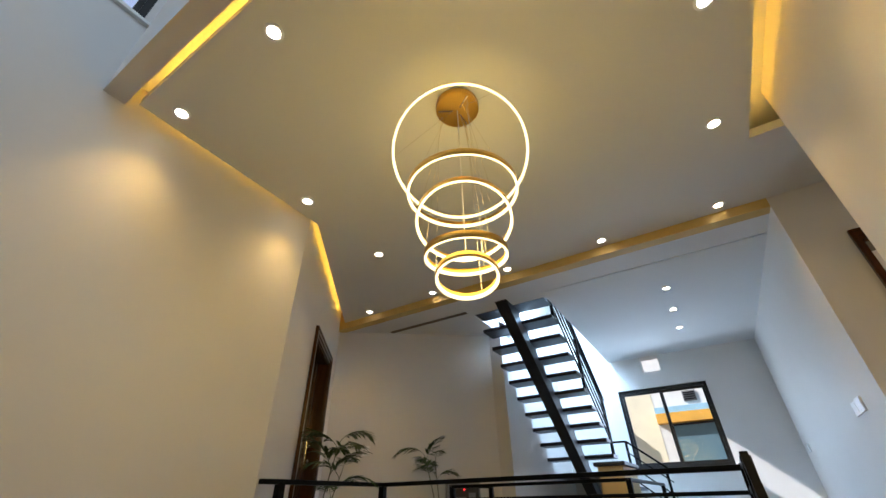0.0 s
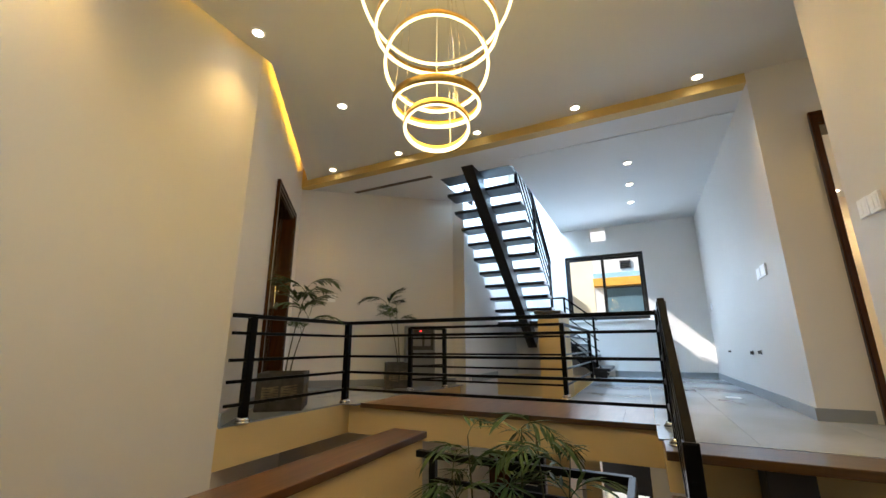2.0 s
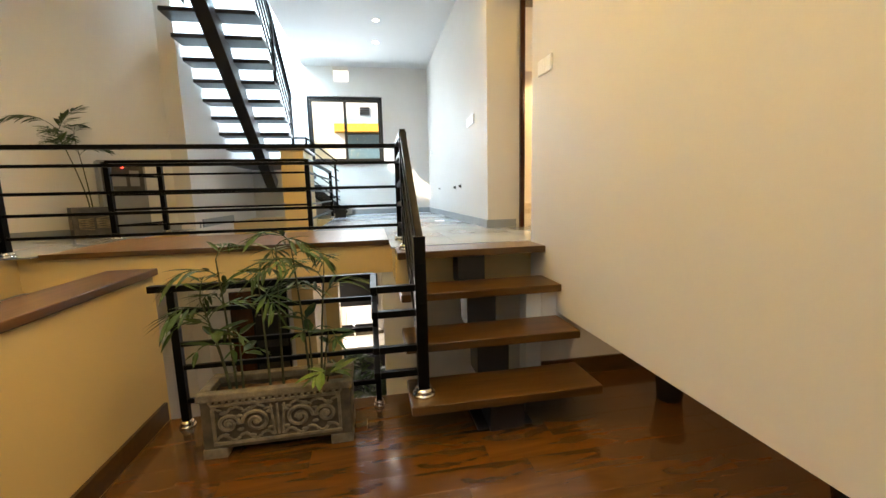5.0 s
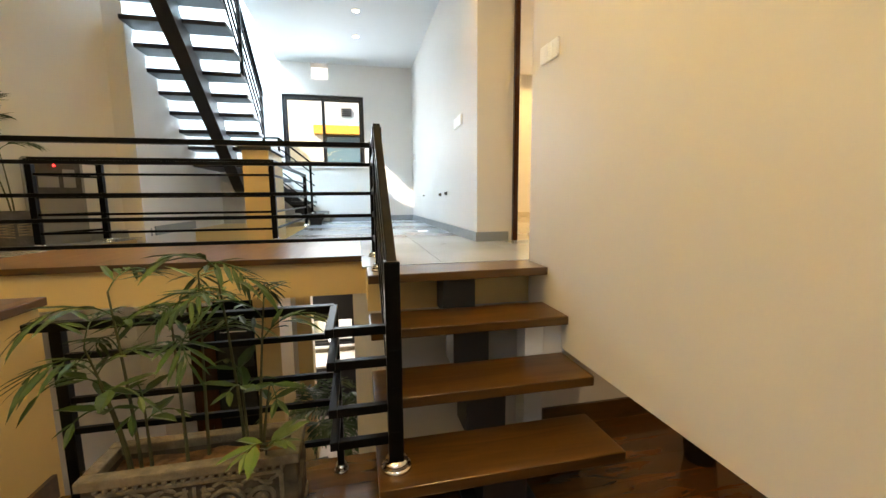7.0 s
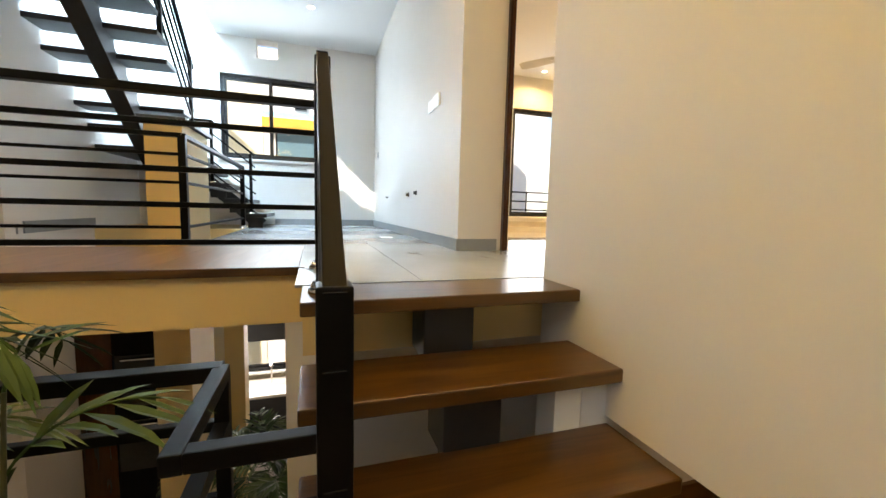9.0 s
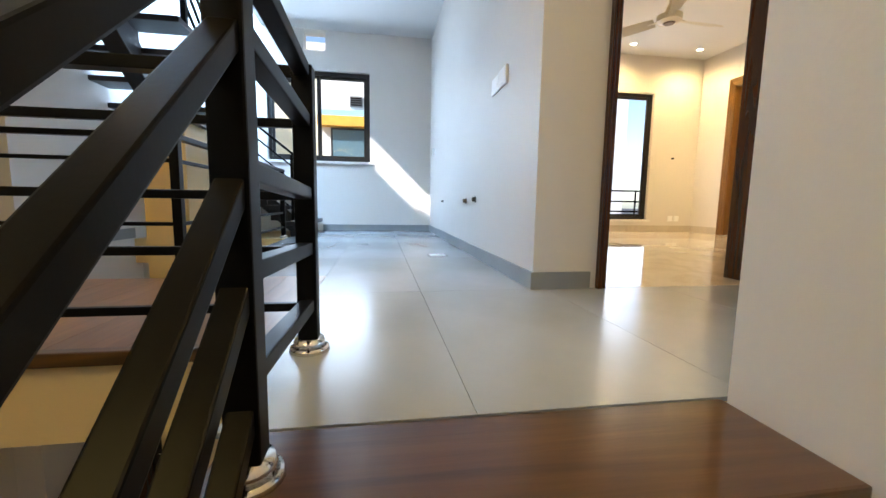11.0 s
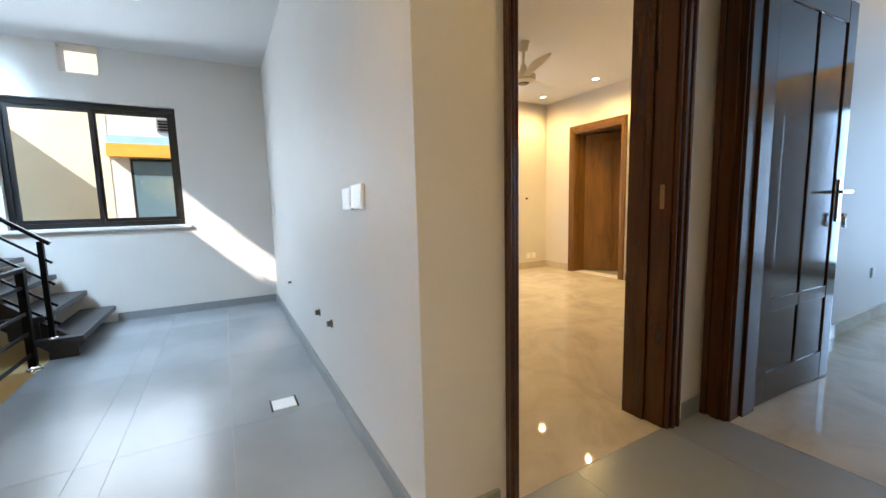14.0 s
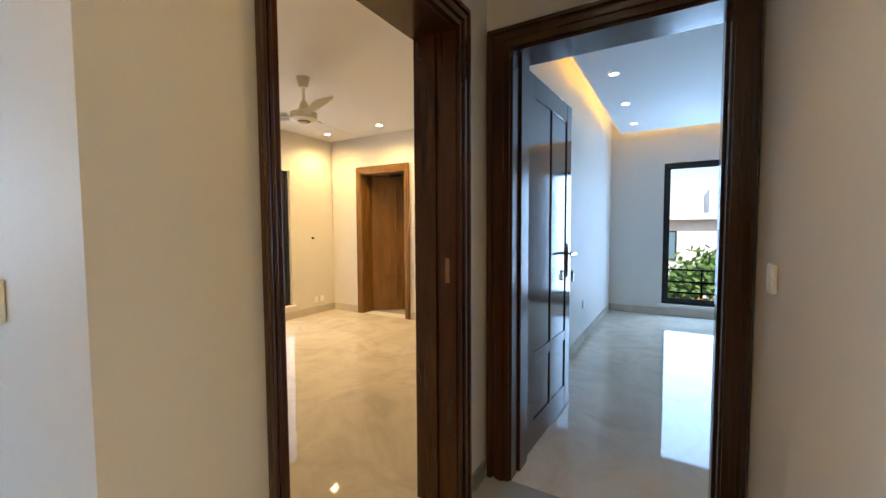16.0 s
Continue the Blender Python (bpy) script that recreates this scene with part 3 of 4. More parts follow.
# ---- doors ----
def casing(name, m, width, height, depth, label, material=M_FRAME, trims=(0.06, 0.06)):
    """A door frame round an opening: local x along the wall, y into it, z up, origin at the foot of the opening's middle."""
    f = tagged(new(name), label, "door", kind="structure")
    f.matrix_world = m
    w = width / 2
    for sx in (-1, 1):
        bm = bmesh.new()
        o = trims[0] if sx < 0 else trims[1]
        add_box(bm, sx * w, sx * (w - 0.03), -0.005, depth + 0.005, 0, height, 0.003)
        add_box(bm, sx * (w - 0.02), sx * (w + o), -0.022, -0.003, 0, height + 0.055, 0.004)
        add_box(bm, sx * (w + o * 0.08), sx * (w + o * 0.5), -0.032, -0.020, 0, height + 0.025, 0.004)
        add_box(bm, sx * (w + o * 0.7), sx * (w + o), -0.036, -0.020, 0, height + 0.055, 0.004)
        add_box(bm, sx * (w - 0.03), sx * (w - 0.042), 0.09, depth + 0.005, 0, height - 0.03, 0.003)
        part("jamb", bm, material, f)
    bm = bmesh.new()
    add_box(bm, -w + 0.031, w - 0.031, -0.005, depth + 0.005, height - 0.035, height, 0.003)
    add_box(bm, -w - trims[0] + 0.001, w + trims[1] - 0.001, -0.0215, -0.0035, height - 0.02, height + 0.074, 0.004)
    add_box(bm, -w - trims[0] / 2, w + trims[1] / 2, -0.0315, -0.0205, height + 0.012, height + 0.044, 0.004)
    add_box(bm, -w - trims[0] + 0.001, w + trims[1] - 0.001, -0.0355, -0.0205, height + 0.054, height + 0.0745, 0.004)
    part("head", bm, material, f)
    return f


def leaf(parent, m, width, height, material=M_DOOR, handle=True, flip=1):
    """A panelled leaf hung at its local origin, reaching along local +x, 42 mm thick about y = 0."""
    t = 0.021
    lf = part("leaf", boxes((0, width, -t + 0.008, t - 0.008, 0.006, height)), material, parent)
    lf.matrix_local = m
    st, mid = 0.105, width / 2
    lock = 0.25 * height
    frames = [(0, st, 0.006, height), (width - st, width, 0.006, height), (mid - 0.018, mid + 0.018, 0.15, height - 0.12),
              (st, width - st, height - 0.12, height), (st, width - st, 0.006, 0.17), (st, width - st, lock - 0.035, lock + 0.035)]
    bm = bmesh.new()
    for i, (a, b, c, d) in enumerate(frames):
        e = 0.0004 * i
        add_box(bm, a, b, -t + e, t - e, c, d, 0.004)
    part("stile_frame", bm, material, lf)
    for a, b in ((st, mid - 0.018), (mid + 0.018, width - st)):
        for c, d in ((0.17, lock - 0.035), (lock + 0.035, height - 0.12)):
            bm = bmesh.new()
            for s in (-1, 1):
                add_box(bm, a + 0.012, b - 0.012, s * 0.006, s * (t - 0.009), c + 0.012, d - 0.012, 0.003)
            part("panel", bm, material, lf)
    if handle:
        for s in (-1, 1):
            bm = bmesh.new()
            add_box(bm, width - 0.075, width - 0.035, s * t, s * (t + 0.008), 0.93, 1.17, 0.003)
            tube(bm, (width - 0.055, s * t, 1.10), (width - 0.055, s * (t + 0.05), 1.10), 0.011, seg=12)
            bar(bm, (width - 0.045, s * (t + 0.05), 1.10), (width - 0.18, s * (t + 0.05), 1.10), 0.018, 0.016, 0.004)
            part("handle", bm, M_CHROME, lf, "brushed steel lever handle", False)
        bm = bmesh.new()
        bmesh.ops.create_uvsphere(bm, u_segments=10, v_segments=6, radius=0.014, matrix=Matrix.Translation((width - 0.055, flip * (t + 0.03), 0.97)))
        bar(bm, (width - 0.055, flip * (t + 0.03), 0.96), (width - 0.045, flip * (t + 0.03), 0.90), 0.018, 0.004)
        bar(bm, (width - 0.058, flip * (t + 0.034), 0.95), (width - 0.07, flip * (t + 0.034), 0.91), 0.015, 0.004)
        part("keys", bm, M_CHROME, lf, "small keys hanging in the lock")
    return lf


dA = casing("door_1", pose(1.8125, 3.8, F), 0.935, 2.16, 0.2, "dark wooden door frame of the warm bedroom, standing open", trims=(0.028, 0.06))
part("strike_plate", boxes((0.4355, 0.4367, 0.028, 0.048, 1.04, 1.15), bevel=0.0004), M_OAK, dA, "worn strike plate")
dB = casing("door_2", pose(2.58, 3.235, F, 0, 0, -90), 0.91, 2.16, 0.2, "dark wooden door frame with a panelled door swung open", trims=(0.095, 0.055))
leaf(dB, pose(-0.446, 0.232, 0.0, 0, 0, 87.4), 0.82, 2.12, M_DOOR, True, -1)
dC = casing("door_3", pose(5.2, 6.64, F, 0, 0, -90), 0.84, 2.11, 0.2, "amber wooden door frame with its door ajar", M_OAK)
leaf(dC, pose(-0.385, 0.21, 0.0, 0, 0, 42), 0.76, 2.07, M_OAK, False)
dD = casing("door_4", SL @ pose(1.48, 0, F), 0.98, 2.04, 0.2, "closed dark wooden door in the slanting wall")
leaf(dD, pose(-0.44, 0.12, 0.0), 0.88, 2.0, M_FRAME, True, -1)


# ---- windows ----
def window(name, m, w, h, label, panes=2, bars=()):
    """Local x along the wall, y outwards, z up, origin at the lower left corner of the opening."""
    win = tagged(new(name), label, "window", kind="structure")
    win.matrix_world = m
    bm = bmesh.new()
    for a, b, c, d in ((0, 0.045, 0, h), (w - 0.045, w, 0, h), (0.045, w - 0.045, 0, 0.05), (0.045, w - 0.045, h - 0.05, h)):
        add_box(bm, a, b, 0.05, 0.13, c, d, 0.002)
    part("window_frame", bm, M_WFRAME, win)
    step = (w - 0.09) / panes
    for i in range(panes):
        a, b, y = 0.045 + i * step - (0.02 if i else 0), 0.045 + (i + 1) * step, 0.065 + 0.03 * (i % 2)
        bm = bmesh.new()
        for p, q, c, d in ((a, a + 0.035, 0.05, h - 0.05), (b - 0.035, b, 0.05, h - 0.05), (a + 0.035, b - 0.035, 0.05, 0.085), (a + 0.035, b - 0.035, h - 0.085, h - 0.05)):
            add_box(bm, p, q, y, y + 0.026, c, d, 0.002)
        s = part("sash", bm, M_WFRAME, win)
        g = part("pane", boxes((a + 0.03, b - 0.03, y + 0.010, y + 0.016, 0.08, h - 0.08)), M_GLASS, s)
        g.visible_shadow = False
    part("window_sill", boxes((-0.05, w + 0.05, -0.03, 0.05, -0.03, 0.001), bevel=0.003), M_WHITE, win, "thin white stone sill")
    for i, z in enumerate(bars):
        bm = bmesh.new()
        bar(bm, (-0.1, 0.3, z), (w + 0.1, 0.3, z), 0.025, 0.025)
        part("guard_rail", bm, M_BLACK, win)
    if bars:
        for x in (0.0, w * 0.5, w):
            bm = bmesh.new()
            bar(bm, (x, 0.3, -0.05), (x, 0.3, max(bars)), 0.02, 0.02)
            part("guard_post", bm, M_BLACK, win)
    return win


w1 = window("window_1", pose(-1.17, 7.7, 1.77), 1.33, 1.18, "black aluminium sliding window over the hall floor")
part("latch", boxes((0.635, 0.650, 0.045, 0.064, 0.58, 0.68), bevel=0.003), M_BLACK, w1)
window("window_2", pose(3.4, 7.65, 1.02), 1.01, 1.90, "tall black window of the warm bedroom", 1, (0.12, 0.28, 0.45))
window("window_3", pose(7.27, 3.15, 0.99, 0, 0, -90), 1.0, 2.03, "tall black window with a guard rail outside", 1, (0.14, 0.30, 0.48))
window("window_4", pose(-1.9, 7.7, -1.45), 1.8, 1.1, "black kitchen window on the ground floor", 2)
# unseen window, added to go with the ground-floor fill lamp
window("window_6", pose(-6.0, -2.6, -2.0, 0, 0, 90), 2.0, 1.8, "unseen wide ground-floor window added around the fill lamp", 2)
window("window_7", pose(-2.5, -0.9, 4.28, 0, 0, 90), 1.14, 1.02, "high side window of the rear light well", 1)
# unseen window, added where the rear fill lamp stands
window("window_5", pose(-1.05, -2.8, 4.4, 0, 0, 180), 1.4, 1.0, "unseen high window added to the rear light well", 2)


# ---- chandelier ----
ch = thing("ring_chandelier", "brass chandelier of five glowing rings hung on thin wires", "chandelier", m=pose(-0.75, 1.55, 0))
bm = bmesh.new()
tube(bm, (0, 0, ZM - 0.05), (0, 0, ZM), 0.135, seg=40)
bmesh.ops.bevel(bm, geom=[e for e in bm.edges if abs(e.verts[0].co.z - e.verts[1].co.z) < 1e-5], offset=0.006, segments=2, affect="EDGES")
canopy = part("canopy", bm, M_BRASS, ch, "round polished brass canopy")
for a in (90, 210, 330):
    bm = bmesh.new()
    add_box(bm, 0.028, 0.122, -0.005, 0.005, ZM - 0.0525, ZM - 0.0495)
    for i in range(5):
        r = 0.035 + 0.02 * i
        tube(bm, (r, 0, ZM - 0.058), (r, 0, ZM - 0.052), 0.004, seg=6)
    g = part("wire_grip", bm, M_CHROME, canopy, "row of tiny wire grips")
    g.matrix_local = pose(0, 0, 0, 0, 0, a)
view_az = math.degrees(math.atan2(1.45, -0.75))


def ring_mesh(r, r0, r1, z0, z1, seg=72):
    bm = bmesh.new()
    prof = ((r0, z0), (r1, z0), (r1, z1), (r0, z1))
    vs = [[bm.verts.new((q * math.cos(2 * math.pi * i / seg), q * math.sin(2 * math.pi * i / seg), z)) for q, z in prof] for i in range(seg)]
    for i in range(seg):
        a, b = vs[i], vs[(i + 1) % seg]
        for j in range(4):
            bm.faces.new((a[j], b[j], b[(j + 1) % 4], a[(j + 1) % 4]))
    return bm


for k, (z, r, tilt) in enumerate(((3.10, 0.395, -28), (2.82, 0.30, 0), (2.62, 0.25, -20), (2.42, 0.205, 4), (2.30, 0.152, -14))):
    m = Matrix.Translation((0, 0, z)) @ pose(0, 0, 0, 0, 0, view_az) @ pose(0, 0, 0, 0, -tilt, 0)
    ring = part("ring", ring_mesh(r, r - 0.010, r, -0.018, 0.018), M_BRASS, ch, "slim brass ring holding a light strip", True)
    ring.matrix_local = m
    part("light_strip", ring_mesh(r, r - 0.0135, r - 0.0101, -0.017, -0.007), M_LED, ring, "glowing warm white strip", True)
    part("light_edge", ring_mesh(r, r - 0.010, r - 0.001, -0.0215, -0.0182), M_LED, ring, "glowing warm white lower edge", True)
    bm = bmesh.new()
    for j, a in enumerate((90, 210, 330)):
        top = Vector(((0.035 + 0.02 * k) * math.cos(radians(a)), (0.035 + 0.02 * k) * math.sin(radians(a)), ZM - 0.055))
        foot = m @ Vector(((r - 0.005) * math.cos(radians(a - view_az)), (r - 0.005) * math.sin(radians(a - view_az)), 0.018))
        tube(bm, top, foot, 0.0015, seg=5)
    part("wire", bm, M_CHROME, ch, "thin steel suspension wires")
bm = bmesh.new()
tube(bm, (0, 0, ZM - 0.05), (0, 0, 2.45), 0.0025, seg=6)
part("cable", bm, M_SWITCH, ch, "white power cable")
lamp("chandelier_glow", "POINT", pose(-0.75, 1.55, 2.5), 25, (1.0, 0.69, 0.16), radius=0.3)


# ---- downlights ----
def downlight(x, y, z, group):
    d = thing("downlight", "small round recessed ceiling downlight, switched on", "downlight", group, pose(x, y, z))
    part("trim_ring", ring_mesh(0.05, 0.036, 0.052, -0.006, 0.0, 28), M_SWITCH, d, "white trim ring", True)
    bm = bmesh.new()
    tube(bm, (0, 0, -0.004), (0, 0, -0.001), 0.036, seg=24)
    part("lens", bm, M_SPOT, d, "glowing lens")
    return d


first = downlight(0.65, 3.68, ZM, "downlights round the dropped ceiling")
# the first spot is unseen, added to brighten the door recess
spots = [(1.65, 3.36), (-0.35, 3.68), (-1.36, 3.68), (-2.36, 3.70), (-3.36, 3.70), (-2.33, 2.66), (-2.28, 1.68), (-2.27, 0.63), (-1.34, 0.61), (0.64, 1.69), (0.65, 2.63), (-0.35, 0.62), (0.64, 0.64)]
for x, y in spots:
    copy_thing(first, pose(x, y, ZM))
for x, y in [(0.65, 3.68)] + spots:
    lamp("downlight_beam", "SPOT", pose(x, y, ZM - 0.02), 23, (1.0, 0.64, 0.2), spot=radians(92), radius=0.035)
hall = downlight(0.06, 4.99, ZH, "downlights of the hall ceiling")
for y in (5.71, 6.48):
    copy_thing(hall, pose(0.06, y, ZH))
bed = downlight(4.80, 7.30, ZH, "downlights of the bedroom")
for x, y in ((4.80, 6.35), (3.77, 7.30), (4.80, 5.40), (2.7, 7.30), (2.2, 4.6)):
    copy_thing(bed, pose(x, y, ZH))
for x, y in ((4.80, 7.30), (4.80, 6.35), (3.77, 7.30), (4.80, 5.40), (2.7, 7.30)):
    lamp("bedroom_beam", "SPOT", pose(x, y, ZH - 0.02), 54, (1.0, 0.68, 0.25), spot=radians(150), radius=0.035)
# unseen downlights, added to warm the side landing floor
side = downlight(1.53, 1.55, 2.551, "downlights of the side landing")
copy_thing(side, pose(1.53, 0.55, 2.551))
for y in (1.55, 0.55):
    lamp("side_landing_fill", "SPOT", pose(1.53, y, 2.53), 13, (1.0, 0.70, 0.34), spot=radians(120), radius=0.035)
room = downlight(4.50, 3.47, ZH - 0.02, "downlights of the daylit room")
for x in (5.46, 6.41):
    copy_thing(room, pose(x, 3.48, ZH - 0.02))


# ---- cove light strips ----
def cove(label, a, b):
    bm = bmesh.new()
    bar(bm, a, b, 0.02, 0.012)
    c = thing("cove_light", label, "light strip", "cove light strips")
    part("strip", bm, M_COVE, c)


zc = ZM + 0.078
cove("amber light strip hidden in the cove along the stair wall", (0.80, 0.6, zc), (0.80, 2.9, zc))
cove("amber light strip hidden in the cove along the tall wall", (-2.40, 0.6, zc), (-2.40, 1.85, zc))
a, b = C0 + N * 0.11 + D * 0.12, C0 + N * 0.11 + D * 2.2
cove("amber light strip hidden in the cove along the slanting wall", (a.x, a.y, zc), (b.x, b.y, zc))
cove("amber light strip hidden in the cove at the rear edge", (-2.3, 0.53, zc), (0.8, 0.53, zc))
cove("warm light strip hidden in the cove of the daylit room", (2.9, 3.65, ZH + 0.06), (6.9, 3.65, ZH + 0.06))
cove("warm light strip hidden in the cove over the room window", (6.90, 0.9, ZH + 0.06), (6.90, 3.6, ZH + 0.06))


# ---- ceiling fan ----
fan = thing("ceiling_fan", "ivory three-bladed ceiling fan at rest in the warm bedroom", "ceiling fan", m=pose(3.19, 5.87, 0))
bm = bmesh.new()
tube(bm, (0, 0, ZH - 0.09), (0, 0, ZH), 0.035, 0.06, 20)
part("ceiling_cup", bm, M_FAN, fan, smooth=False)
bm = bmesh.new()
tube(bm, (0, 0, 3.19), (0, 0, ZH - 0.08), 0.013, seg=12)
tube(bm, (0, 0, 3.17), (0, 0, 3.25), 0.05, 0.025, 16)
part("down_rod", bm, M_FAN, fan)
bm = bmesh.new()
for z0, z1, r0, r1 in ((3.075, 3.09, 0.06, 0.10), (3.09, 3.145, 0.115, 0.12), (3.145, 3.175, 0.12, 0.05)):
    tube(bm, (0, 0, z0), (0, 0, z1), r0, r1, 32)
motor = part("motor_housing", bm, M_FAN, fan)
bm = bmesh.new()
tube(bm, (0, 0, 3.066), (0, 0, 3.0745), 0.045, 0.058, 24)
part("badge_disc", bm, M_TREAD, motor, "dark brown disc under the motor")
for a in (245, 5, 125):
    bm = bmesh.new()
    n = 10
    rows = []
    for i in range(n + 1):
        u = i / n
        r, w = 0.14 + 0.50 * u, 0.050 + 0.026 * math.sin(min(1, u * 1.4) * math.pi / 2) - (0.03 * max(0, u - 0.92) / 0.08)
        rows.append([bm.verts.new((r, s * w, 3.115 + 0.022 * s)) for s in (-1, 1)])
    for p, q in zip(rows, rows[1:]):
        bm.faces.new((p[0], q[0], q[1], p[1]))
    bmesh.ops.solidify(bm, geom=bm.faces[:], thickness=0.004)
    bar(bm, (0.09, 0, 3.112), (0.20, 0, 3.112), 0.035, 0.006)
    bl = part("blade", bm, M_FAN, fan)
    bl.matrix_local = pose(0, 0, 0, 0, 0, a)


# ---- switches and sockets ----
def plate(name, label, m, w, h, gangs, category="switch"):
    """Local x along the wall, y out of it towards the room, z up."""
    s = thing(name, label, category, m=m)
    part("plate", boxes((-w / 2, w / 2, 0, 0.013, -h / 2, h / 2), bevel=0.003), M_SWITCH, s)
    g = (w - 0.02) / gangs
    for i in range(gangs):
        bm = boxes((-w / 2 + 0.012 + i * g, -w / 2 + 0.008 + (i + 1) * g, 0.0128, 0.0145, -h / 2 + 0.014, h / 2 - 0.014), bevel=0.002)
        part("rocker", bm, M_SWITCH, s)
    return s


EAST, NORTH = 90, 180
M_PIPE = mat("dull_pipe_metal", (0.10, 0.085, 0.07), 0.45, metal=0.8, var=0.2, scale=30)
plate("light_switch", "white double switch plate on the stair wall", pose(0.999, 2.47, 1.95, 0, 0, EAST), 0.09, 0.09, 2)
plate("light_switch", "white double switch plate on the stair wall", pose(0.999, 2.57, 1.955, 0, 0, EAST), 0.09, 0.09, 2)
plate("light_switch", "white wide switch plate on the hall wall", pose(0.999, 4.345, 1.955, 0, 0, EAST), 0.15, 0.10, 1)
plate("light_switch", "white switch plate beside it on the hall wall", pose(0.999, 4.49, 1.948, 0, 0, EAST), 0.135, 0.095, 1)
plate("wall_socket", "small white socket plate near the window", pose(0.999, 7.34, 1.9, 0, 0, EAST), 0.08, 0.09, 1, "socket")
plate("light_switch", "white switch plate in the door recess", pose(2.24, 2.7155, 1.96, 0, 0, 0), 0.08, 0.085, 1)
plate("wall_socket", "white socket plate low on the bedroom wall", pose(4.82, 7.649, 1.04, 0, 0, NORTH), 0.085, 0.085, 1, "socket")
plate("wall_socket", "white socket plate low on the bedroom wall", pose(4.93, 7.649, 1.04, 0, 0, NORTH), 0.085, 0.085, 1, "socket")
plate("wall_socket", "white socket plate low on the white room wall", pose(5.3, 3.859, 1.25, 0, 0, NORTH), 0.085, 0.085, 1, "socket")
rot = math.degrees(math.atan2(N.y, N.x))
pw = K + N * 0.49 - D * 0.001
plate("light_switch", "white square switch plate on the slanting rear wall", pose(pw.x, pw.y, 1.95, 0, 0, rot + 180), 0.10, 0.10, 1)
for y, z, r in ((5.28, 1.25, 0.022), (4.96, 1.26, 0.022), (6.47, 1.25, 0.012)):
    bm = bmesh.new()
    tube(bm, (0.999, y, z), (0.972, y, z), r * 0.8, r * 0.7, 14)
    bmesh.ops.create_cone(bm, cap_ends=True, segments=14, radius1=r * 1.1, radius2=r * 1.1, depth=0.004, matrix=Matrix.Translation((0.997, y, z)) @ pose(0, 0, 0, 0, 90, 0))
    tagged(part("pipe_stub", bm, M_PIPE), "short capped metal pipe stub in the hall wall", "pipe stub", "pipe stubs")
bm = bmesh.new()
tube(bm, (4.78, 7.649, 1.97), (4.78, 7.62, 1.97), 0.014, seg=12)
tagged(part("wall_hook", bm, M_BLACK), "small dark wall hook in the bedroom", "hook")
fb = thing("floor_box", "flush pale floor box with dark slots in the tiles", "floor box")
part("lid", boxes((0.665, 0.785, 4.965, 5.085, F + 0.001, F + 0.0025), bevel=0.0005), M_SWITCH, fb)
part("rim", boxes((0.655, 0.664, 4.955, 5.095, F, F + 0.003), (0.786, 0.795, 4.955, 5.095, F, F + 0.003)), M_BLACK, fb, "dark rim")
sd = thing("slot_diffuser", "narrow dark air slot in the white lobby ceiling", "air slot")
part("slot", boxes((-3.45, -2.22, 4.25, 4.31, ZH - 0.006, ZH + 0.004)), M_TREAD, sd)
M_POT = mat("black_glazed_pot", (0.008, 0.008, 0.009), 0.25, var=0.2)
for x, y, rr in ((1.50, 1.93, 0.085), (1.45, 0.98, 0.11)):
    pt = thing("round_pot", "small black glazed pot on the wooden landing", "plant pot", "black pots on the landing", pose(x, y, 0))
    bm = bmesh.new()
    tube(bm, (0, 0, 0), (0, 0, 0.2), rr * 0.75, rr, 24)
    part("body", bm, M_POT, pt)
    part("rim", ring_mesh(rr, rr * 0.92, rr * 1.08, 0.2, 0.225, 28), M_POT, pt)


# ---- palms and their pots ----
def frond(stem, leafy, base, heading, lean, length, n, size, droop, rnd, wide=0.075):
    """An arching rib with leaflets in two rows."""
    pts, p, up = [], Vector(base), lean
    seg = 9
    h = Vector((math.cos(heading), math.sin(heading), 0))
    for i in range(seg + 1):
        pts.append(p.copy())
        d = h * math.cos(up) + Vector((0, 0, math.sin(up)))
        p = p + d * (length / seg)
        up -= droop / seg
    for a, b in zip(pts, pts[1:]):
        tube(stem, a, b, 0.0028, 0.0022, 5)
    side = Vector((-h.y, h.x, 0))
    for i in range(n):
        u = 0.22 + 0.78 * i / (n - 1)
        k = min(seg - 1, int(u * seg))
        f = u * seg - k
        q = pts[k].lerp(pts[k + 1], f)
        along = (pts[k + 1] - pts[k]).normalized()
        for s in (-1, 1):
            l = size * (0.55 + 0.45 * math.sin(math.pi * min(1, 0.25 + u * 0.75))) * rnd.uniform(0.8, 1.15)
            d = (along * (0.75 + 0.5 * u) + side * s * (1.0 - 0.35 * u) + Vector((0, 0, rnd.uniform(-0.35, 0.15)))).normalized()
            nrm = d.cross(side * s).normalized()
            w = l * wide
            acr = d.cross(Vector((0, 0, 1))).normalized() * w
            sag = Vector((0, 0, -l * rnd.uniform(0.12, 0.38)))
            v = [leafy.verts.new(x) for x in (q, q + d * l * 0.35 + acr + sag * 0.15, q + d * l * 0.35 - acr + sag * 0.15, q + d * l * 0.35 + Vector((0, 0, -w * 0.5)) + sag * 0.1,
                                              q + d * l * 0.72 + acr * 0.75 + sag * 0.5, q + d * l * 0.72 - acr * 0.75 + sag * 0.5, q + d * l * 0.72 + Vector((0, 0, -w * 0.4)) + sag * 0.45, q + d * l + sag)]
            for fc in ((0, 1, 3), (0, 3, 2), (1, 4, 6, 3), (3, 6, 5, 2), (4, 7, 6), (6, 7, 5)):
                leafy.faces.new([v[j] for j in fc])


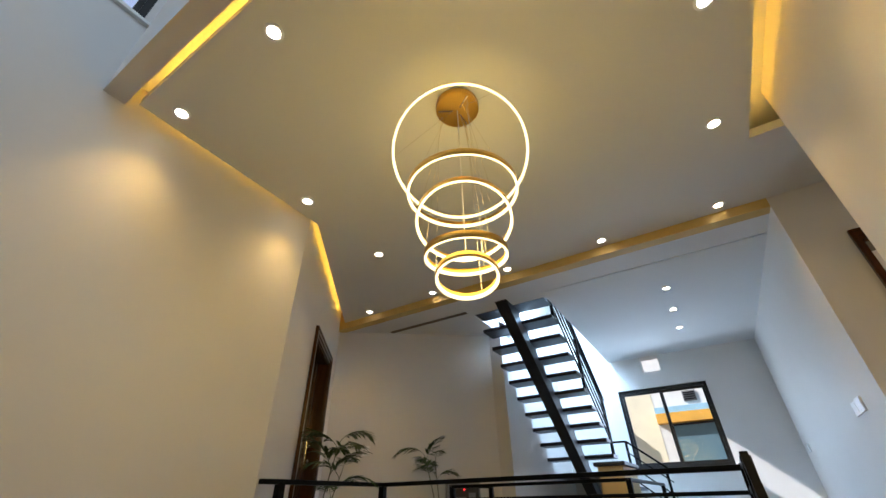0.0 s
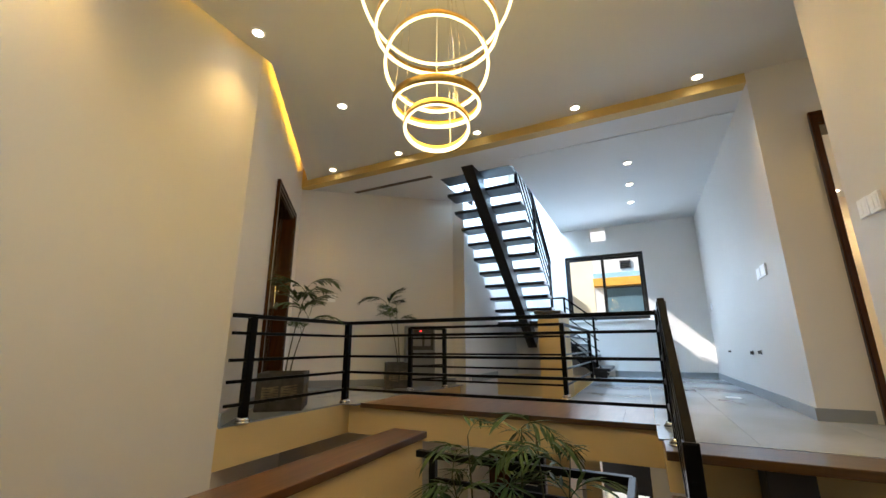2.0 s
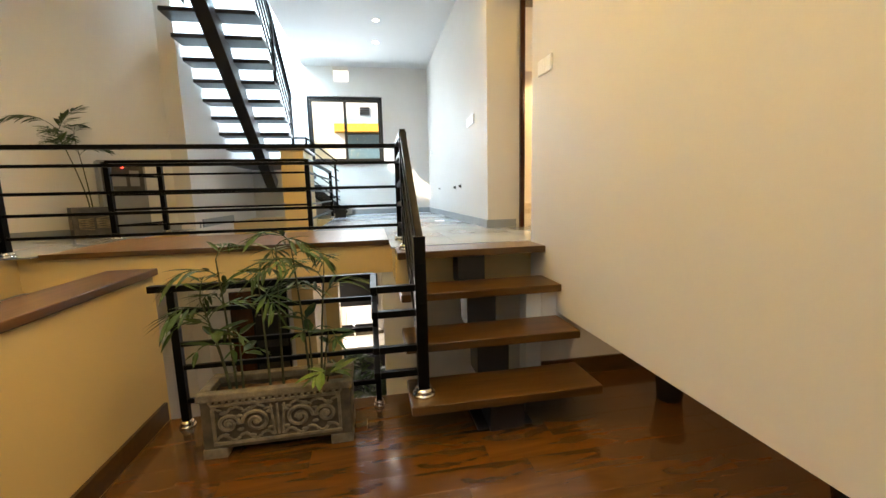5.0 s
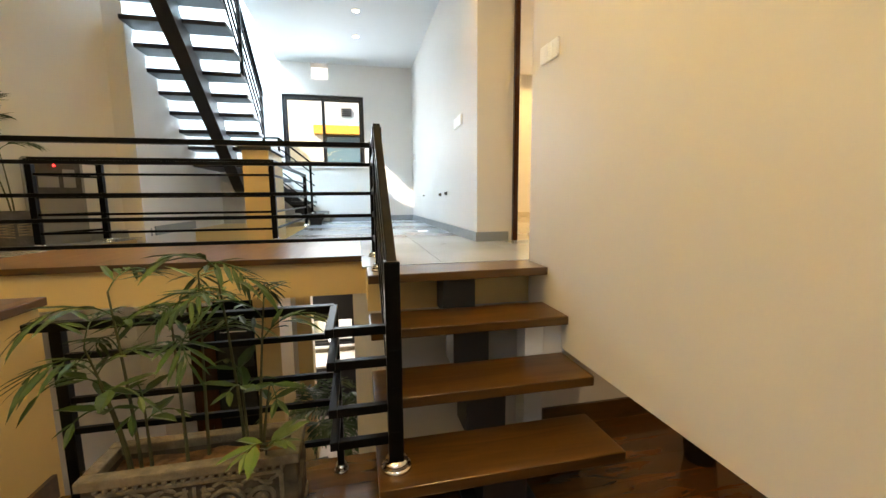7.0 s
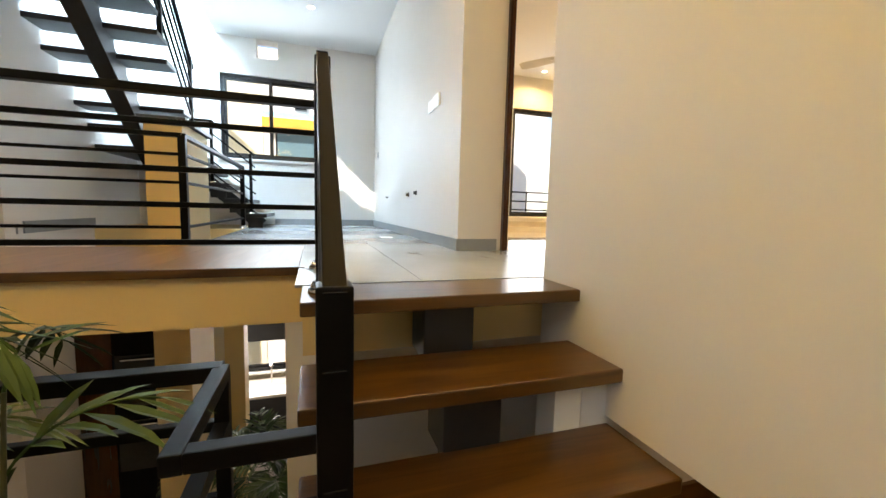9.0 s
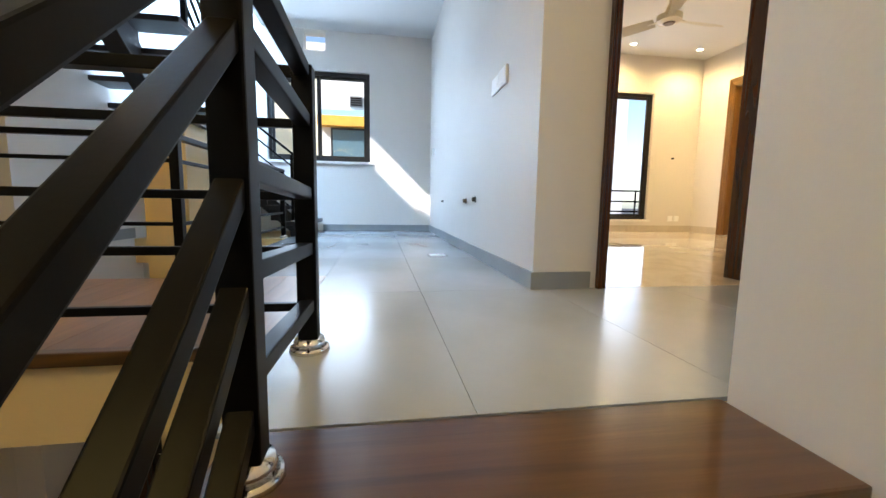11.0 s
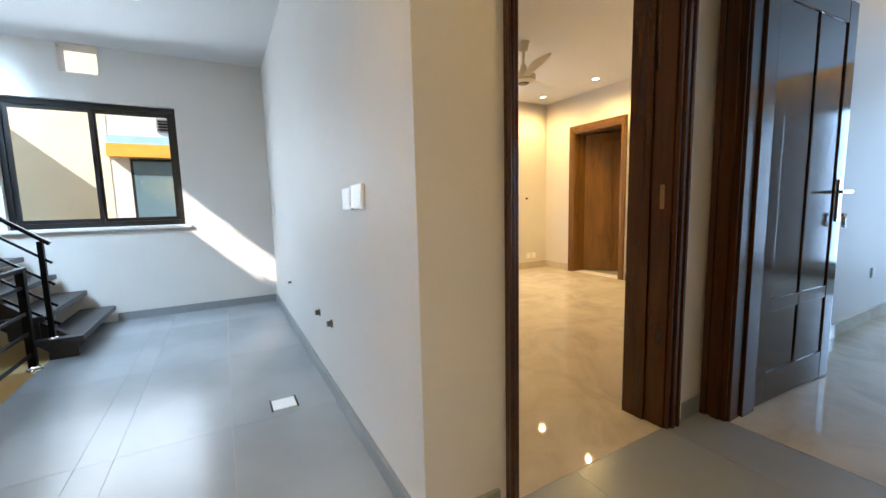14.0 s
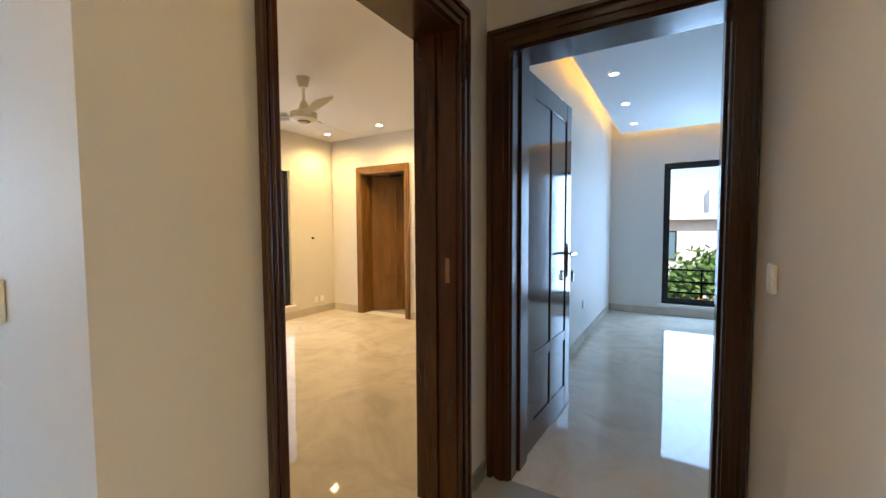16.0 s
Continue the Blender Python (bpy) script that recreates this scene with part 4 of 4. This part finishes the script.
def palm(label, base, canes, seed, group="potted palms", leaf_mat=M_LEAF, wide=0.075, bend=1.0):
    """canes: (dx, dy, top dx, top dy, height, fronds, frond length, leaflets, leaflet size)"""
    rnd = random.Random(seed)
    t = thing("palm_plant", label, "plant", group, pose(*base))
    for dx, dy, tx, ty, h, nf, fl, nl, ls in canes:
        st = bmesh.new()
        prev = Vector((dx, dy, 0))
        for i in range(1, 7):
            u = i / 6
            q = Vector((dx + (tx - dx) * u ** 1.4, dy + (ty - dy) * u ** 1.4, h * u))
            tube(st, prev, q, 0.0065 - 0.0035 * (u - 1 / 6), 0.0065 - 0.0035 * u, 7)
            prev = q
        cane = part("cane", st, M_STEM, t)
        a0 = rnd.uniform(0, 6.28)
        for j in range(nf):
            lf = bmesh.new()
            u = 1 - 0.36 * (j / max(1, nf - 1)) * rnd.uniform(0.6, 1)
            at = Vector((dx + (tx - dx) * u ** 1.4, dy + (ty - dy) * u ** 1.4, h * u))
            frond(lf, lf, at, a0 + j * 2.4 + rnd.uniform(-0.3, 0.3), rnd.uniform(0.6, 1.25), fl * rnd.uniform(0.75, 1.1), nl, ls, rnd.uniform(1.0, 1.9) * bend, rnd, wide)
            part("frond", lf, leaf_mat if rnd.random() < 0.75 else M_LEAF2, cane)
    return t


def carved_trough(m, lx, ly, h, label):
    """A stone trough with feet, a rim, and scrolls carved on its long faces."""
    t = thing("stone_planter", label, "planter", m=m)
    bm = bmesh.new()
    wall = 0.03
    for a, b, c, d in ((-lx / 2, lx / 2, -ly / 2, -ly / 2 + wall), (-lx / 2, lx / 2, ly / 2 - wall, ly / 2), (-lx / 2, -lx / 2 + wall, -ly / 2 + wall, ly / 2 - wall), (lx / 2 - wall, lx / 2, -ly / 2 + wall, ly / 2 - wall)):
        add_box(bm, a, b, c, d, 0.045, h - 0.035, 0.004)
    add_box(bm, -lx / 2 + wall, lx / 2 - wall, -ly / 2 + wall, ly / 2 - wall, 0.045, 0.07)
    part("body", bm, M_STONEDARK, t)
    bm = bmesh.new()
    e = 0.012
    for a, b, c, d in ((-lx / 2 - e, lx / 2 + e, -ly / 2 - e, -ly / 2 + wall + 0.004), (-lx / 2 - e, lx / 2 + e, ly / 2 - wall - 0.004, ly / 2 + e), (-lx / 2 - e, -lx / 2 + wall + 0.004, -ly / 2 + wall + 0.005, ly / 2 - wall - 0.005), (lx / 2 - wall - 0.004, lx / 2 + e, -ly / 2 + wall + 0.005, ly / 2 - wall - 0.005)):
        add_box(bm, a, b, c, d, h - 0.036, h, 0.007)
    part("rim", bm, M_STONE, t, "worn rounded stone rim")
    for sx in (-1, 1):
        for sy in (-1, 1):
            part("foot", boxes((sx * (lx / 2 + 0.006), sx * (lx / 2 - 0.10), sy * (ly / 2 + 0.006), sy * (ly / 2 - 0.08), 0, 0.048), bevel=0.007), M_STONE, t)
    # scrollwork panels
    for s in (-1, 1):
        bm = bmesh.new()
        y = s * (ly / 2 + 0.002)
        z0, z1 = 0.085, h - 0.07
        x0 = lx / 2 - 0.045
        for a, b, c, d in ((-x0, x0, z0 - 0.02, z0 - 0.006), (-x0, x0, z1 + 0.006, z1 + 0.02), (-x0, -x0 + 0.014, z0, z1), (x0 - 0.014, x0, z0, z1)):
            add_box(bm, a, b, y - s * 0.006, y + s * 0.008, c, d, 0.003)
        zm = (z0 + z1) / 2
        for sx in (-1, 1):
            for cx, r0, turn in ((0.095, 0.062, 1), (0.215, 0.048, -1)):
                pts = []
                for i in range(26):
                    u = i / 25
                    r = r0 * (1 - 0.78 * u)
                    a = turn * u * 9.5 + (math.pi if turn < 0 else 0)
                    pts.append(Vector((sx * (cx * lx / 0.66 + r * math.cos(a)), y + s * 0.005, zm + r * 0.95 * math.sin(a))))
                for a, b in zip(pts, pts[1:]):
                    tube(bm, a, b, 0.009, seg=6)
                bmesh.ops.create_uvsphere(bm, u_segments=8, v_segments=6, radius=0.017, matrix=Matrix.Translation((sx * cx * lx / 0.66, y + s * 0.002, zm)))
                for k in range(5):
                    an = k * 1.25
                    c = Vector((sx * (cx * lx / 0.66 + (r0 + 0.012) * math.cos(an)), y + s * 0.002, zm + (r0 + 0.008) * math.sin(an)))
                    if abs(c.z - zm) < (z1 - z0) / 2 and abs(c.x) < x0 - 0.01:
                        bmesh.ops.create_uvsphere(bm, u_segments=7, v_segments=5, radius=0.011, matrix=Matrix.Translation(c) @ Matrix.Diagonal((1.5, 0.6, 0.8, 1)) @ pose(0, 0, 0, 0, math.degrees(an), 0))
        for k in range(3):
            tube(bm, ((k - 1) * 0.018, y + s * 0.002, z0 + 0.005), ((k - 1) * 0.03, y + s * 0.002, z1 - 0.005), 0.006, seg=5)
        for k in range(21):
            bmesh.ops.create_uvsphere(bm, u_segments=7, v_segments=5, radius=0.009, matrix=Matrix.Translation((-x0 + k * 2 * x0 / 20, y + s * 0.004, z1 + 0.028)))
        for sx in (-1, 1):
            for k in range(14):
                u = k / 13
                c = Vector((sx * (0.03 + 0.24 * u), y + s * 0.002, z0 + 0.012 + 0.014 * math.sin(u * 16)))
                bmesh.ops.create_uvsphere(bm, u_segments=7, v_segments=5, radius=0.012, matrix=Matrix.Translation(c) @ pose(0, 0, 0, 0, -40 * sx * math.cos(u * 16), 0) @ Matrix.Diagonal((1.4, 0.5, 0.6, 1)))
                c = Vector((sx * (0.03 + 0.24 * u), y + s * 0.002, z1 - 0.012 - 0.012 * math.sin(u * 16 + 1)))
                bmesh.ops.create_uvsphere(bm, u_segments=7, v_segments=5, radius=0.011, matrix=Matrix.Translation(c) @ pose(0, 0, 0, 0, 40 * sx * math.cos(u * 16), 0) @ Matrix.Diagonal((1.4, 0.5, 0.6, 1)))
        part("carved_panel", bm, M_STONE, t, "carved scrolls and leaves in relief")
    for s in (-1, 1):
        bm = bmesh.new()
        xx = s * (lx / 2 + 0.001)
        for k in range(4):
            bmesh.ops.create_uvsphere(bm, u_segments=8, v_segments=6, radius=0.03, matrix=Matrix.Translation((xx, (k - 1.5) * 0.045, 0.16 + 0.03 * (k % 2))) @ Matrix.Diagonal((0.25, 0.7, 1.3, 1)))
        part("end_relief", bm, M_STONE, t)
    bm = bmesh.new()
    bmesh.ops.create_grid(bm, x_segments=24, y_segments=10, size=0.5, matrix=Matrix.Diagonal((lx - 2 * wall, ly - 2 * wall, 1, 1)))
    for v in bm.verts:
        v.co.z = h - 0.055 + 0.014 * noise.noise(v.co * 14)
    part("soil", bm, M_SOIL, t, "dry brown soil")
    return t


def carved_cube(m, w, h, label):
    t = thing("square_pot", label, "plant pot", "dark square pots", m)
    bm = bmesh.new()
    k = 0.02
    for a, b, c, d in ((-w / 2, w / 2, -w / 2, -w / 2 + k), (-w / 2, w / 2, w / 2 - k, w / 2), (-w / 2, -w / 2 + k, -w / 2 + k, w / 2 - k), (w / 2 - k, w / 2, -w / 2 + k, w / 2 - k)):
        add_box(bm, a, b, c, d, 0, h, 0.004)
    add_box(bm, -w / 2 + k, w / 2 - k, -w / 2 + k, w / 2 - k, 0, 0.03)
    part("body", bm, M_DARKPOT, t)
    for q in range(4):
        bm = bmesh.new()
        rm = pose(0, 0, 0, 0, 0, 90 * q)
        for r in range(9):
            for c in range(2):
                z = 0.10 + r * (h - 0.2) / 9
                x = (c - 0.5) * w * 0.4
                a, b = rm @ Vector((x - w * 0.17, -w / 2 - 0.001, z)), rm @ Vector((x + w * 0.17, -w / 2 - 0.001, z + (0.016 if (r + c) % 2 else -0.016)))
                tube(bm, a, b, 0.0055, seg=5)
        part("carved_relief", bm, M_STONE, t, "raised weathered leaf pattern")
    bm = bmesh.new()
    bmesh.ops.create_grid(bm, x_segments=8, y_segments=8, size=0.5, matrix=Matrix.Translation((0, 0, h - 0.04)) @ Matrix.Diagonal((w - 2 * k, w - 2 * k, 1, 1)))
    for v in bm.verts:
        v.co.z += 0.012 * noise.noise(v.co * 16)
    part("soil", bm, M_SOIL, t, "dry brown soil")
    return t


carved_trough(pose(-0.585, 2.02, 0, 0, 0, 0), 0.66, 0.21, 0.315, "weathered grey stone trough carved with scrolls on the wooden landing")
rnd = random.Random(4)
canes = []
for x, tx, h in ((-0.22, -0.30, 0.48), (-0.20, -0.22, 0.66), (-0.04, -0.06, 0.56), (0.0, 0.02, 0.70), (0.13, 0.10, 0.72), (0.19, 0.24, 0.58)):
    canes.append((x, rnd.uniform(-0.04, 0.05), tx, rnd.uniform(-0.06, 0.06), h, 4, 0.22, 6, 0.145))
palm("bushy green parlour palm growing in the stone trough", (-0.585, 2.02, 0.255), canes, 13, wide=0.078, bend=1.15)
palm("broad young leaves between the palm stems in the trough", (-0.585, 2.02, 0.255), [(-0.22, -0.03, -0.27, -0.05, 0.36, 4, 0.15, 2, 0.13), (-0.18, 0.02, -0.16, -0.03, 0.28, 3, 0.10, 2, 0.13), (0.15, 0.0, 0.15, -0.03, 0.33, 3, 0.12, 2, 0.13), (0.2, 0.0, 0.24, -0.02, 0.28, 2, 0.13, 2, 0.13)], 17, wide=0.17)
young = [(0.22, -0.07, 0.24, -0.12, 0.10, 2, 0.10, 3, 0.14)]
palm("small bright green seedling in the stone trough", (-0.585, 2.02, 0.255), young, 5, leaf_mat=M_LEAF2, wide=0.17)
carved_cube(pose(-2.77, 2.66, F, 0, 0, 38), 0.36, 0.29, "dark carved square pot beside the wooden door")
palm("tall slender palm in a dark square pot", (-2.77, 2.66, F + 0.24), [(0, 0, 0.08, 0.10, 0.78, 6, 0.36, 14, 0.17), (0.03, 0.02, 0.10, 0.14, 0.56, 4, 0.32, 13, 0.16)], 21, bend=0.85, wide=0.08)
carved_cube(pose(-2.83, 4.53, F, 0, 0, 38), 0.32, 0.30, "dark square pot against the slanting rear wall")
palm("thin palm in a dark square pot by the rear wall", (-2.83, 4.53, F + 0.25), [(0, 0, -0.14, -0.10, 0.80, 4, 0.36, 13, 0.16), (0.02, 0.0, -0.05, 0.0, 0.72, 4, 0.34, 13, 0.15)], 33, bend=0.85, wide=0.08)

# ---- power cabinet by the rear wall ----
M_CAB = mat("grey_cabinet_steel", (0.26, 0.26, 0.26), 0.4, metal=0.3, var=0.08)
M_RED = mat("red_indicator", (0.8, 0.02, 0.02), 0.4, emit=(1, 0.02, 0.02), power=6)
cb = K + N * 1.66 - D * 0.13
cab = thing("power_cabinet", "grey steel power cabinet with a red indicator light", "cabinet", m=pose(cb.x, cb.y, F, 0, 0, rot))
part("body", boxes((-0.19, 0.19, -0.10, 0.12, 0.0, 0.76), bevel=0.006), M_CAB, cab)
fp = part("front_panel", boxes((-0.17, 0.17, -0.108, -0.101, 0.45, 0.74), bevel=0.003), M_DARKPOT, cab, "dark recessed front panel")
part("grille", boxes((-0.11, 0.02, -0.112, -0.109, 0.50, 0.62)), M_CAB, fp)
part("gauge", boxes((0.05, 0.13, -0.112, -0.109, 0.50, 0.66)), M_CAB, fp)
part("lower_door", boxes((-0.17, 0.17, -0.108, -0.101, 0.04, 0.43), bevel=0.003), M_CAB, cab)
bm = bmesh.new()
bmesh.ops.create_uvsphere(bm, u_segments=10, v_segments=6, radius=0.009, matrix=Matrix.Translation((0.0, -0.112, 0.69)))
part("indicator", bm, M_RED, cab, "small red indicator light")

# ---- neighbouring house seen through the hall window ----
nb = thing("neighbour_house", "sunlit cream house with blue and orange bands", "house")
part("wall", boxes((-0.95, 6.0, 10.7, 11.2, -3.0, 4.4)), M_WHITE, nb, "white rendered wall")
part("wall", boxes((-9.0, -0.95, 10.69, 11.2, -3.0, 4.4)), M_NEIGH, nb, "cream rendered wall")
# unseen bay, added and sized to cast a shadow along the cream wall
part("wall", boxes((-3.4, -2.2, 9.9, 10.68, -3.0, 3.3)), M_NEIGH, nb, "unseen cream bay added to shadow the cream wall")
part("band", boxes((-0.94, 2.3, 10.55, 10.7, 2.95, 3.08)), M_NBLUE, nb, "pale blue band")
part("canopy", boxes((-0.94, 2.3, 10.45, 10.7, 2.75, 2.945)), M_NORANGE, nb, "orange band over the window")
nw = part("window", boxes((-0.70, 2.2, 10.66, 10.69, 1.75, 2.74)), M_WFRAME, nb)
for a in (-0.66, 0.32, 1.26):
    part("pane", boxes((a, a + 0.88, 10.645, 10.655, 1.79, 2.70)), M_DARKGLASS, nw)
vt = part("vent", boxes((-0.31, -0.05, 10.66, 10.69, 3.17, 3.39)), M_CAB, nb, "louvred vent")
for k in range(4):
    part("louvre", boxes((-0.29, -0.07, 10.645, 10.655, 3.20 + k * 0.045, 3.222 + k * 0.045)), M_BLACK, vt)

# unseen block added to stop sun entering the rear well's side window
tall = thing("neighbour_block", "unseen tall plain block added to keep sun off the stair wall", "building")
part("wall", boxes((-13, -7, -12, -0.2, -2.9, 11.5)), M_NEIGH, tall)
part("roof", boxes((-13.2, -6.8, -12.2, 0.0, 11.5, 11.7)), M_WHITE, tall)

# ---- street beyond the daylit room ----
M_ASPHALT = mat("asphalt", (0.06, 0.06, 0.06), 0.9, var=0.2, scale=3)
M_TREE = mat("tree_leaf", (0.09, 0.17, 0.035), 0.6, var=0.4, scale=2.0, by_object=0.2)
M_BARK = mat("bark", (0.12, 0.08, 0.05), 0.9, var=0.3, scale=8, bump=0.5, bscale=20)
structure("ground", boxes((-600, 600, -600, 600, -3.2, -2.9)), M_ASPHALT, "dusty grey street ground reaching the horizon", "ground")
hs = thing("street_house", "white modern house across the street", "house")
part("wall", boxes((24, 34, -14, 10, -2.9, 2.45)), M_WHITE, hs)
part("roof", boxes((23.4, 34.4, -14.6, 10.6, 2.45, 2.75)), M_WHITE, hs, "flat white roof slab")
part("stair_room", boxes((27, 33, -3, 1.5, 2.76, 4.2)), M_WHITE, hs, "white stair room on the roof")
for y in (-11, -7.5, -4, -0.5, 3, 6.5):
    q = part("window", boxes((23.9, 23.98, y, y + 1.6, 0.4, 1.9)), M_WFRAME, hs)
    part("pane", boxes((23.86, 23.89, y + 0.08, y + 1.52, 0.48, 1.82)), M_DARKGLASS, q)
part("gate", boxes((23.8, 23.95, -3.0, 1.4, -2.9, -0.6)), M_NORANGE, hs, "orange brown gate")
bw = thing("boundary_wall", "tan rendered boundary wall along the street", "wall")
part("wall", boxes((20.0, 20.25, -16, 0.6, -2.9, -0.75), (20.0, 20.25, 2.0, 14, -2.9, -0.75)), M_NORANGE, bw)
part("coping", boxes((19.95, 20.3, -16, 0.6, -0.748, -0.65), (19.95, 20.3, 2.0, 14, -0.748, -0.65)), M_WHITE, bw)
M_HILL = mat("hazy_hill", (0.42, 0.50, 0.55), 0.9, var=0.1, scale=0.02)
bm = bmesh.new()
last = None
for k in range(61):
    y = -300 + k * 10
    h = 18 + 14 * noise.noise(Vector((k * 0.17, 3.3, 0))) + 4 * noise.noise(Vector((k * 0.7, 1.1, 0)))
    row = [bm.verts.new(p) for p in ((400, y, -3), (440, y, h), (520, y, -3))]
    if last:
        for a, b in ((0, 1), (1, 2)):
            bm.faces.new((last[a], last[b], row[b], row[a]))
    last = row
structure("backdrop_hills", bm, M_HILL, "pale hazy line of distant hills", "hills")


def tree(m, h, r, seed):
    t = thing("street_tree", "leafy green street tree in front of the white house", "tree", m=m)
    rn = random.Random(seed)
    bm = bmesh.new()
    tube(bm, (0, 0, 0), (0.05, 0.02, h * 0.55), 0.14, 0.08, 10)
    tips = []
    for k in range(7):
        a = k * 0.9 + rn.uniform(-0.2, 0.2)
        s = Vector((0.05, 0.02, h * rn.uniform(0.38, 0.55)))
        e = Vector((math.cos(a) * r * 0.7, math.sin(a) * r * 0.7, h * rn.uniform(0.62, 0.92)))
        tube(bm, s, e, 0.05, 0.015, 7)
        tips.append(e)
    part("trunk", bm, M_BARK, t)
    bm = bmesh.new()
    for k in range(2600):
        c = rn.choice(tips)
        d = Vector((rn.gauss(0, 1), rn.gauss(0, 1), rn.gauss(0, 0.8)))
        p = c + d * r * 0.3
        u = Vector((rn.gauss(0, 1), rn.gauss(0, 1), rn.gauss(0, 1))).normalized()
        w = u.orthogonal().normalized()
        s = rn.uniform(0.07, 0.14)
        bm.faces.new([bm.verts.new(p + x) for x in (u * s, w * s * 0.5, -u * s, -w * s * 0.5)])
    part("crown", bm, M_TREE, t)
    return t


tree(pose(15.5, 2.75, -2.9), 4.2, 1.25, 3)

# ---- ground floor below ----
structure("wall_ground_inner", boxes((0.16, 2.9, 3.6, 3.75, ZG, F - 0.262)), M_WALL, "pale ground-floor wall behind the steps", "wall")
structure("wall_ground_pantry", boxes((-6.0, -2.205, 6.0, 6.1, ZG, F - 0.262), (-1.395, -0.86, 6.06, 6.16, ZG, F - 0.262), (-2.2, -1.4, 6.62, 6.72, ZG, F - 0.262)), M_WALL, "pale ground-floor wall beside the pantry door", "wall")
structure("ground_pier", boxes((-0.85, -0.66, 5.9, 6.16, ZG, F - 0.262)), M_CREAM, "cream ground-floor pier", "column")
kt = thing("kitchen_counter", "pale kitchen counter under the ground-floor window", "counter")
part("base_cabinet", boxes((-2.0, 0.9, 7.1, 7.69, ZG, ZG + 0.86)), M_STAIRBLK, kt)
part("worktop", boxes((-2.02, 0.92, 7.06, 7.69, ZG + 0.862, ZG + 0.90), bevel=0.004), M_MARBLE, kt, "cream stone worktop")
part("splashback", boxes((-2.0, 0.9, 7.675, 7.695, ZG + 0.902, -1.48)), M_STONE, kt, "grey patterned splashback")
tp = thing("kitchen_tap", "slim chrome kitchen tap on the worktop", "tap")
bm = bmesh.new()
tube(bm, (-0.55, 7.5, ZG + 0.90), (-0.55, 7.5, ZG + 1.25), 0.014, seg=10)
tube(bm, (-0.55, 7.5, ZG + 1.25), (-0.55, 7.32, ZG + 1.22), 0.012, seg=10)
part("spout", bm, M_CHROME, tp)
bl = thing("roller_blind", "black roller blind half down over the kitchen window", "blind")
part("fabric", boxes((-1.92, -0.08, 7.66, 7.668, -0.95, -0.33)), M_STAIRBLK, bl)
ov = thing("oven_tower", "tall black oven cabinet on the ground floor", "oven")
part("body", boxes((-1.88, -1.40, 6.0, 6.6, ZG, -0.1), bevel=0.004), M_BLACK, ov)
for z in (-1.7, -1.0):
    part("oven_door", boxes((-1.86, -1.42, 5.975, 5.998, z, z + 0.55), bevel=0.004), M_POT, ov, "dark glass oven door")
    part("handle", boxes((-1.80, -1.48, 5.94, 5.96, z + 0.50, z + 0.515)), M_CHROME, ov)
gd = thing("pantry_door", "brown wooden pantry door on the ground floor", "door")
part("leaf", boxes((-2.2, -1.885, 5.99, 6.04, ZG, -0.15), bevel=0.004), M_FRAME, gd)
for k, (x, y) in enumerate(((-0.25, 4.9), (-0.62, 5.2))):
    carved_cube(pose(x, y, ZG, 0, 0, 10), 0.34, 0.4, "dark square pot on the ground floor")
    palm("large green palm on the ground floor", (x, y, ZG + 0.34), [(0, 0, 0.1, -0.05, 0.7, 6, 0.7, 15, 0.26), (0.03, 0.02, -0.1, 0.05, 0.9, 6, 0.7, 15, 0.26)], 51 + k)

# ---- grey floor tiles, brown planks, dark planks ----
shared = {}


def piece(name, parent, material, x0, x1, y0, y1, z, t, gap=0.0006, bevel=0.0005):
    lx, ly = round(x1 - x0 - 2 * gap, 3), round(y1 - y0 - 2 * gap, 3)
    if lx < 0.02 or ly < 0.02:
        return
    key = (name, lx, ly, t)
    if key not in shared:
        shared[key] = mesh_of(boxes((-lx / 2, lx / 2, -ly / 2, ly / 2, -t, 0), bevel=bevel), name, material)
    ob = new(name, shared[key])
    ob.parent = parent
    ob.location = ((x0 + x1) / 2, (y0 + y1) / 2, z)


fl = tagged(new("floor_tiles"), "large grey porcelain floor tiles with thin joints", "floor", kind="structure")
for rx0, rx1, ry0, ry1 in ((0.005, 1.0, 3.80, 7.70), (-0.7, 0.005, 4.215, 7.70), (0.005, 2.58, 2.7495, 3.80)):
    xs = sorted({rx0, rx1, *[0.47 + 0.6 * k for k in range(-4, 5) if rx0 + 0.2 < 0.47 + 0.6 * k < rx1 - 0.1]})
    yy = sorted({ry0, ry1, *[3.80 + 1.1 * k for k in range(-2, 5) if ry0 + 0.03 < 3.80 + 1.1 * k < ry1 - 0.03]})
    for a, b in zip(xs, xs[1:]):
        for c, d in zip(yy, yy[1:]):
            piece("tile", fl, M_GREY, a, b, c, d, F, 0.011)
br = tagged(new("floor_bridge"), "brown plank tiles on the bridge between the railings", "floor", kind="structure")
x = -2.345
while x < -0.01:
    b = min(x + 0.1959, 0.004)
    piece("plank", br, M_BRIDGE, x, b, 3.202, 4.21, F + 0.002, 0.013)
    x = b
ld = tagged(new("floor_landing"), "glossy dark brown wooden plank floor of the landing", "floor", kind="structure")
rnd = random.Random(9)
y = -1.0
while y < 2.31:
    d = min(y + 0.125, 2.32)
    x = -1.245 if y > 0.7 else -2.5
    x -= rnd.uniform(0, 0.9)
    while x < 1.9:
        b = x + 1.15
        piece("plank", ld, M_PLANK, max(x, -1.245 if y > 0.6 else -2.5), min(b, 1.9), y, d, 0.0, 0.018)
        x = b
    y = d
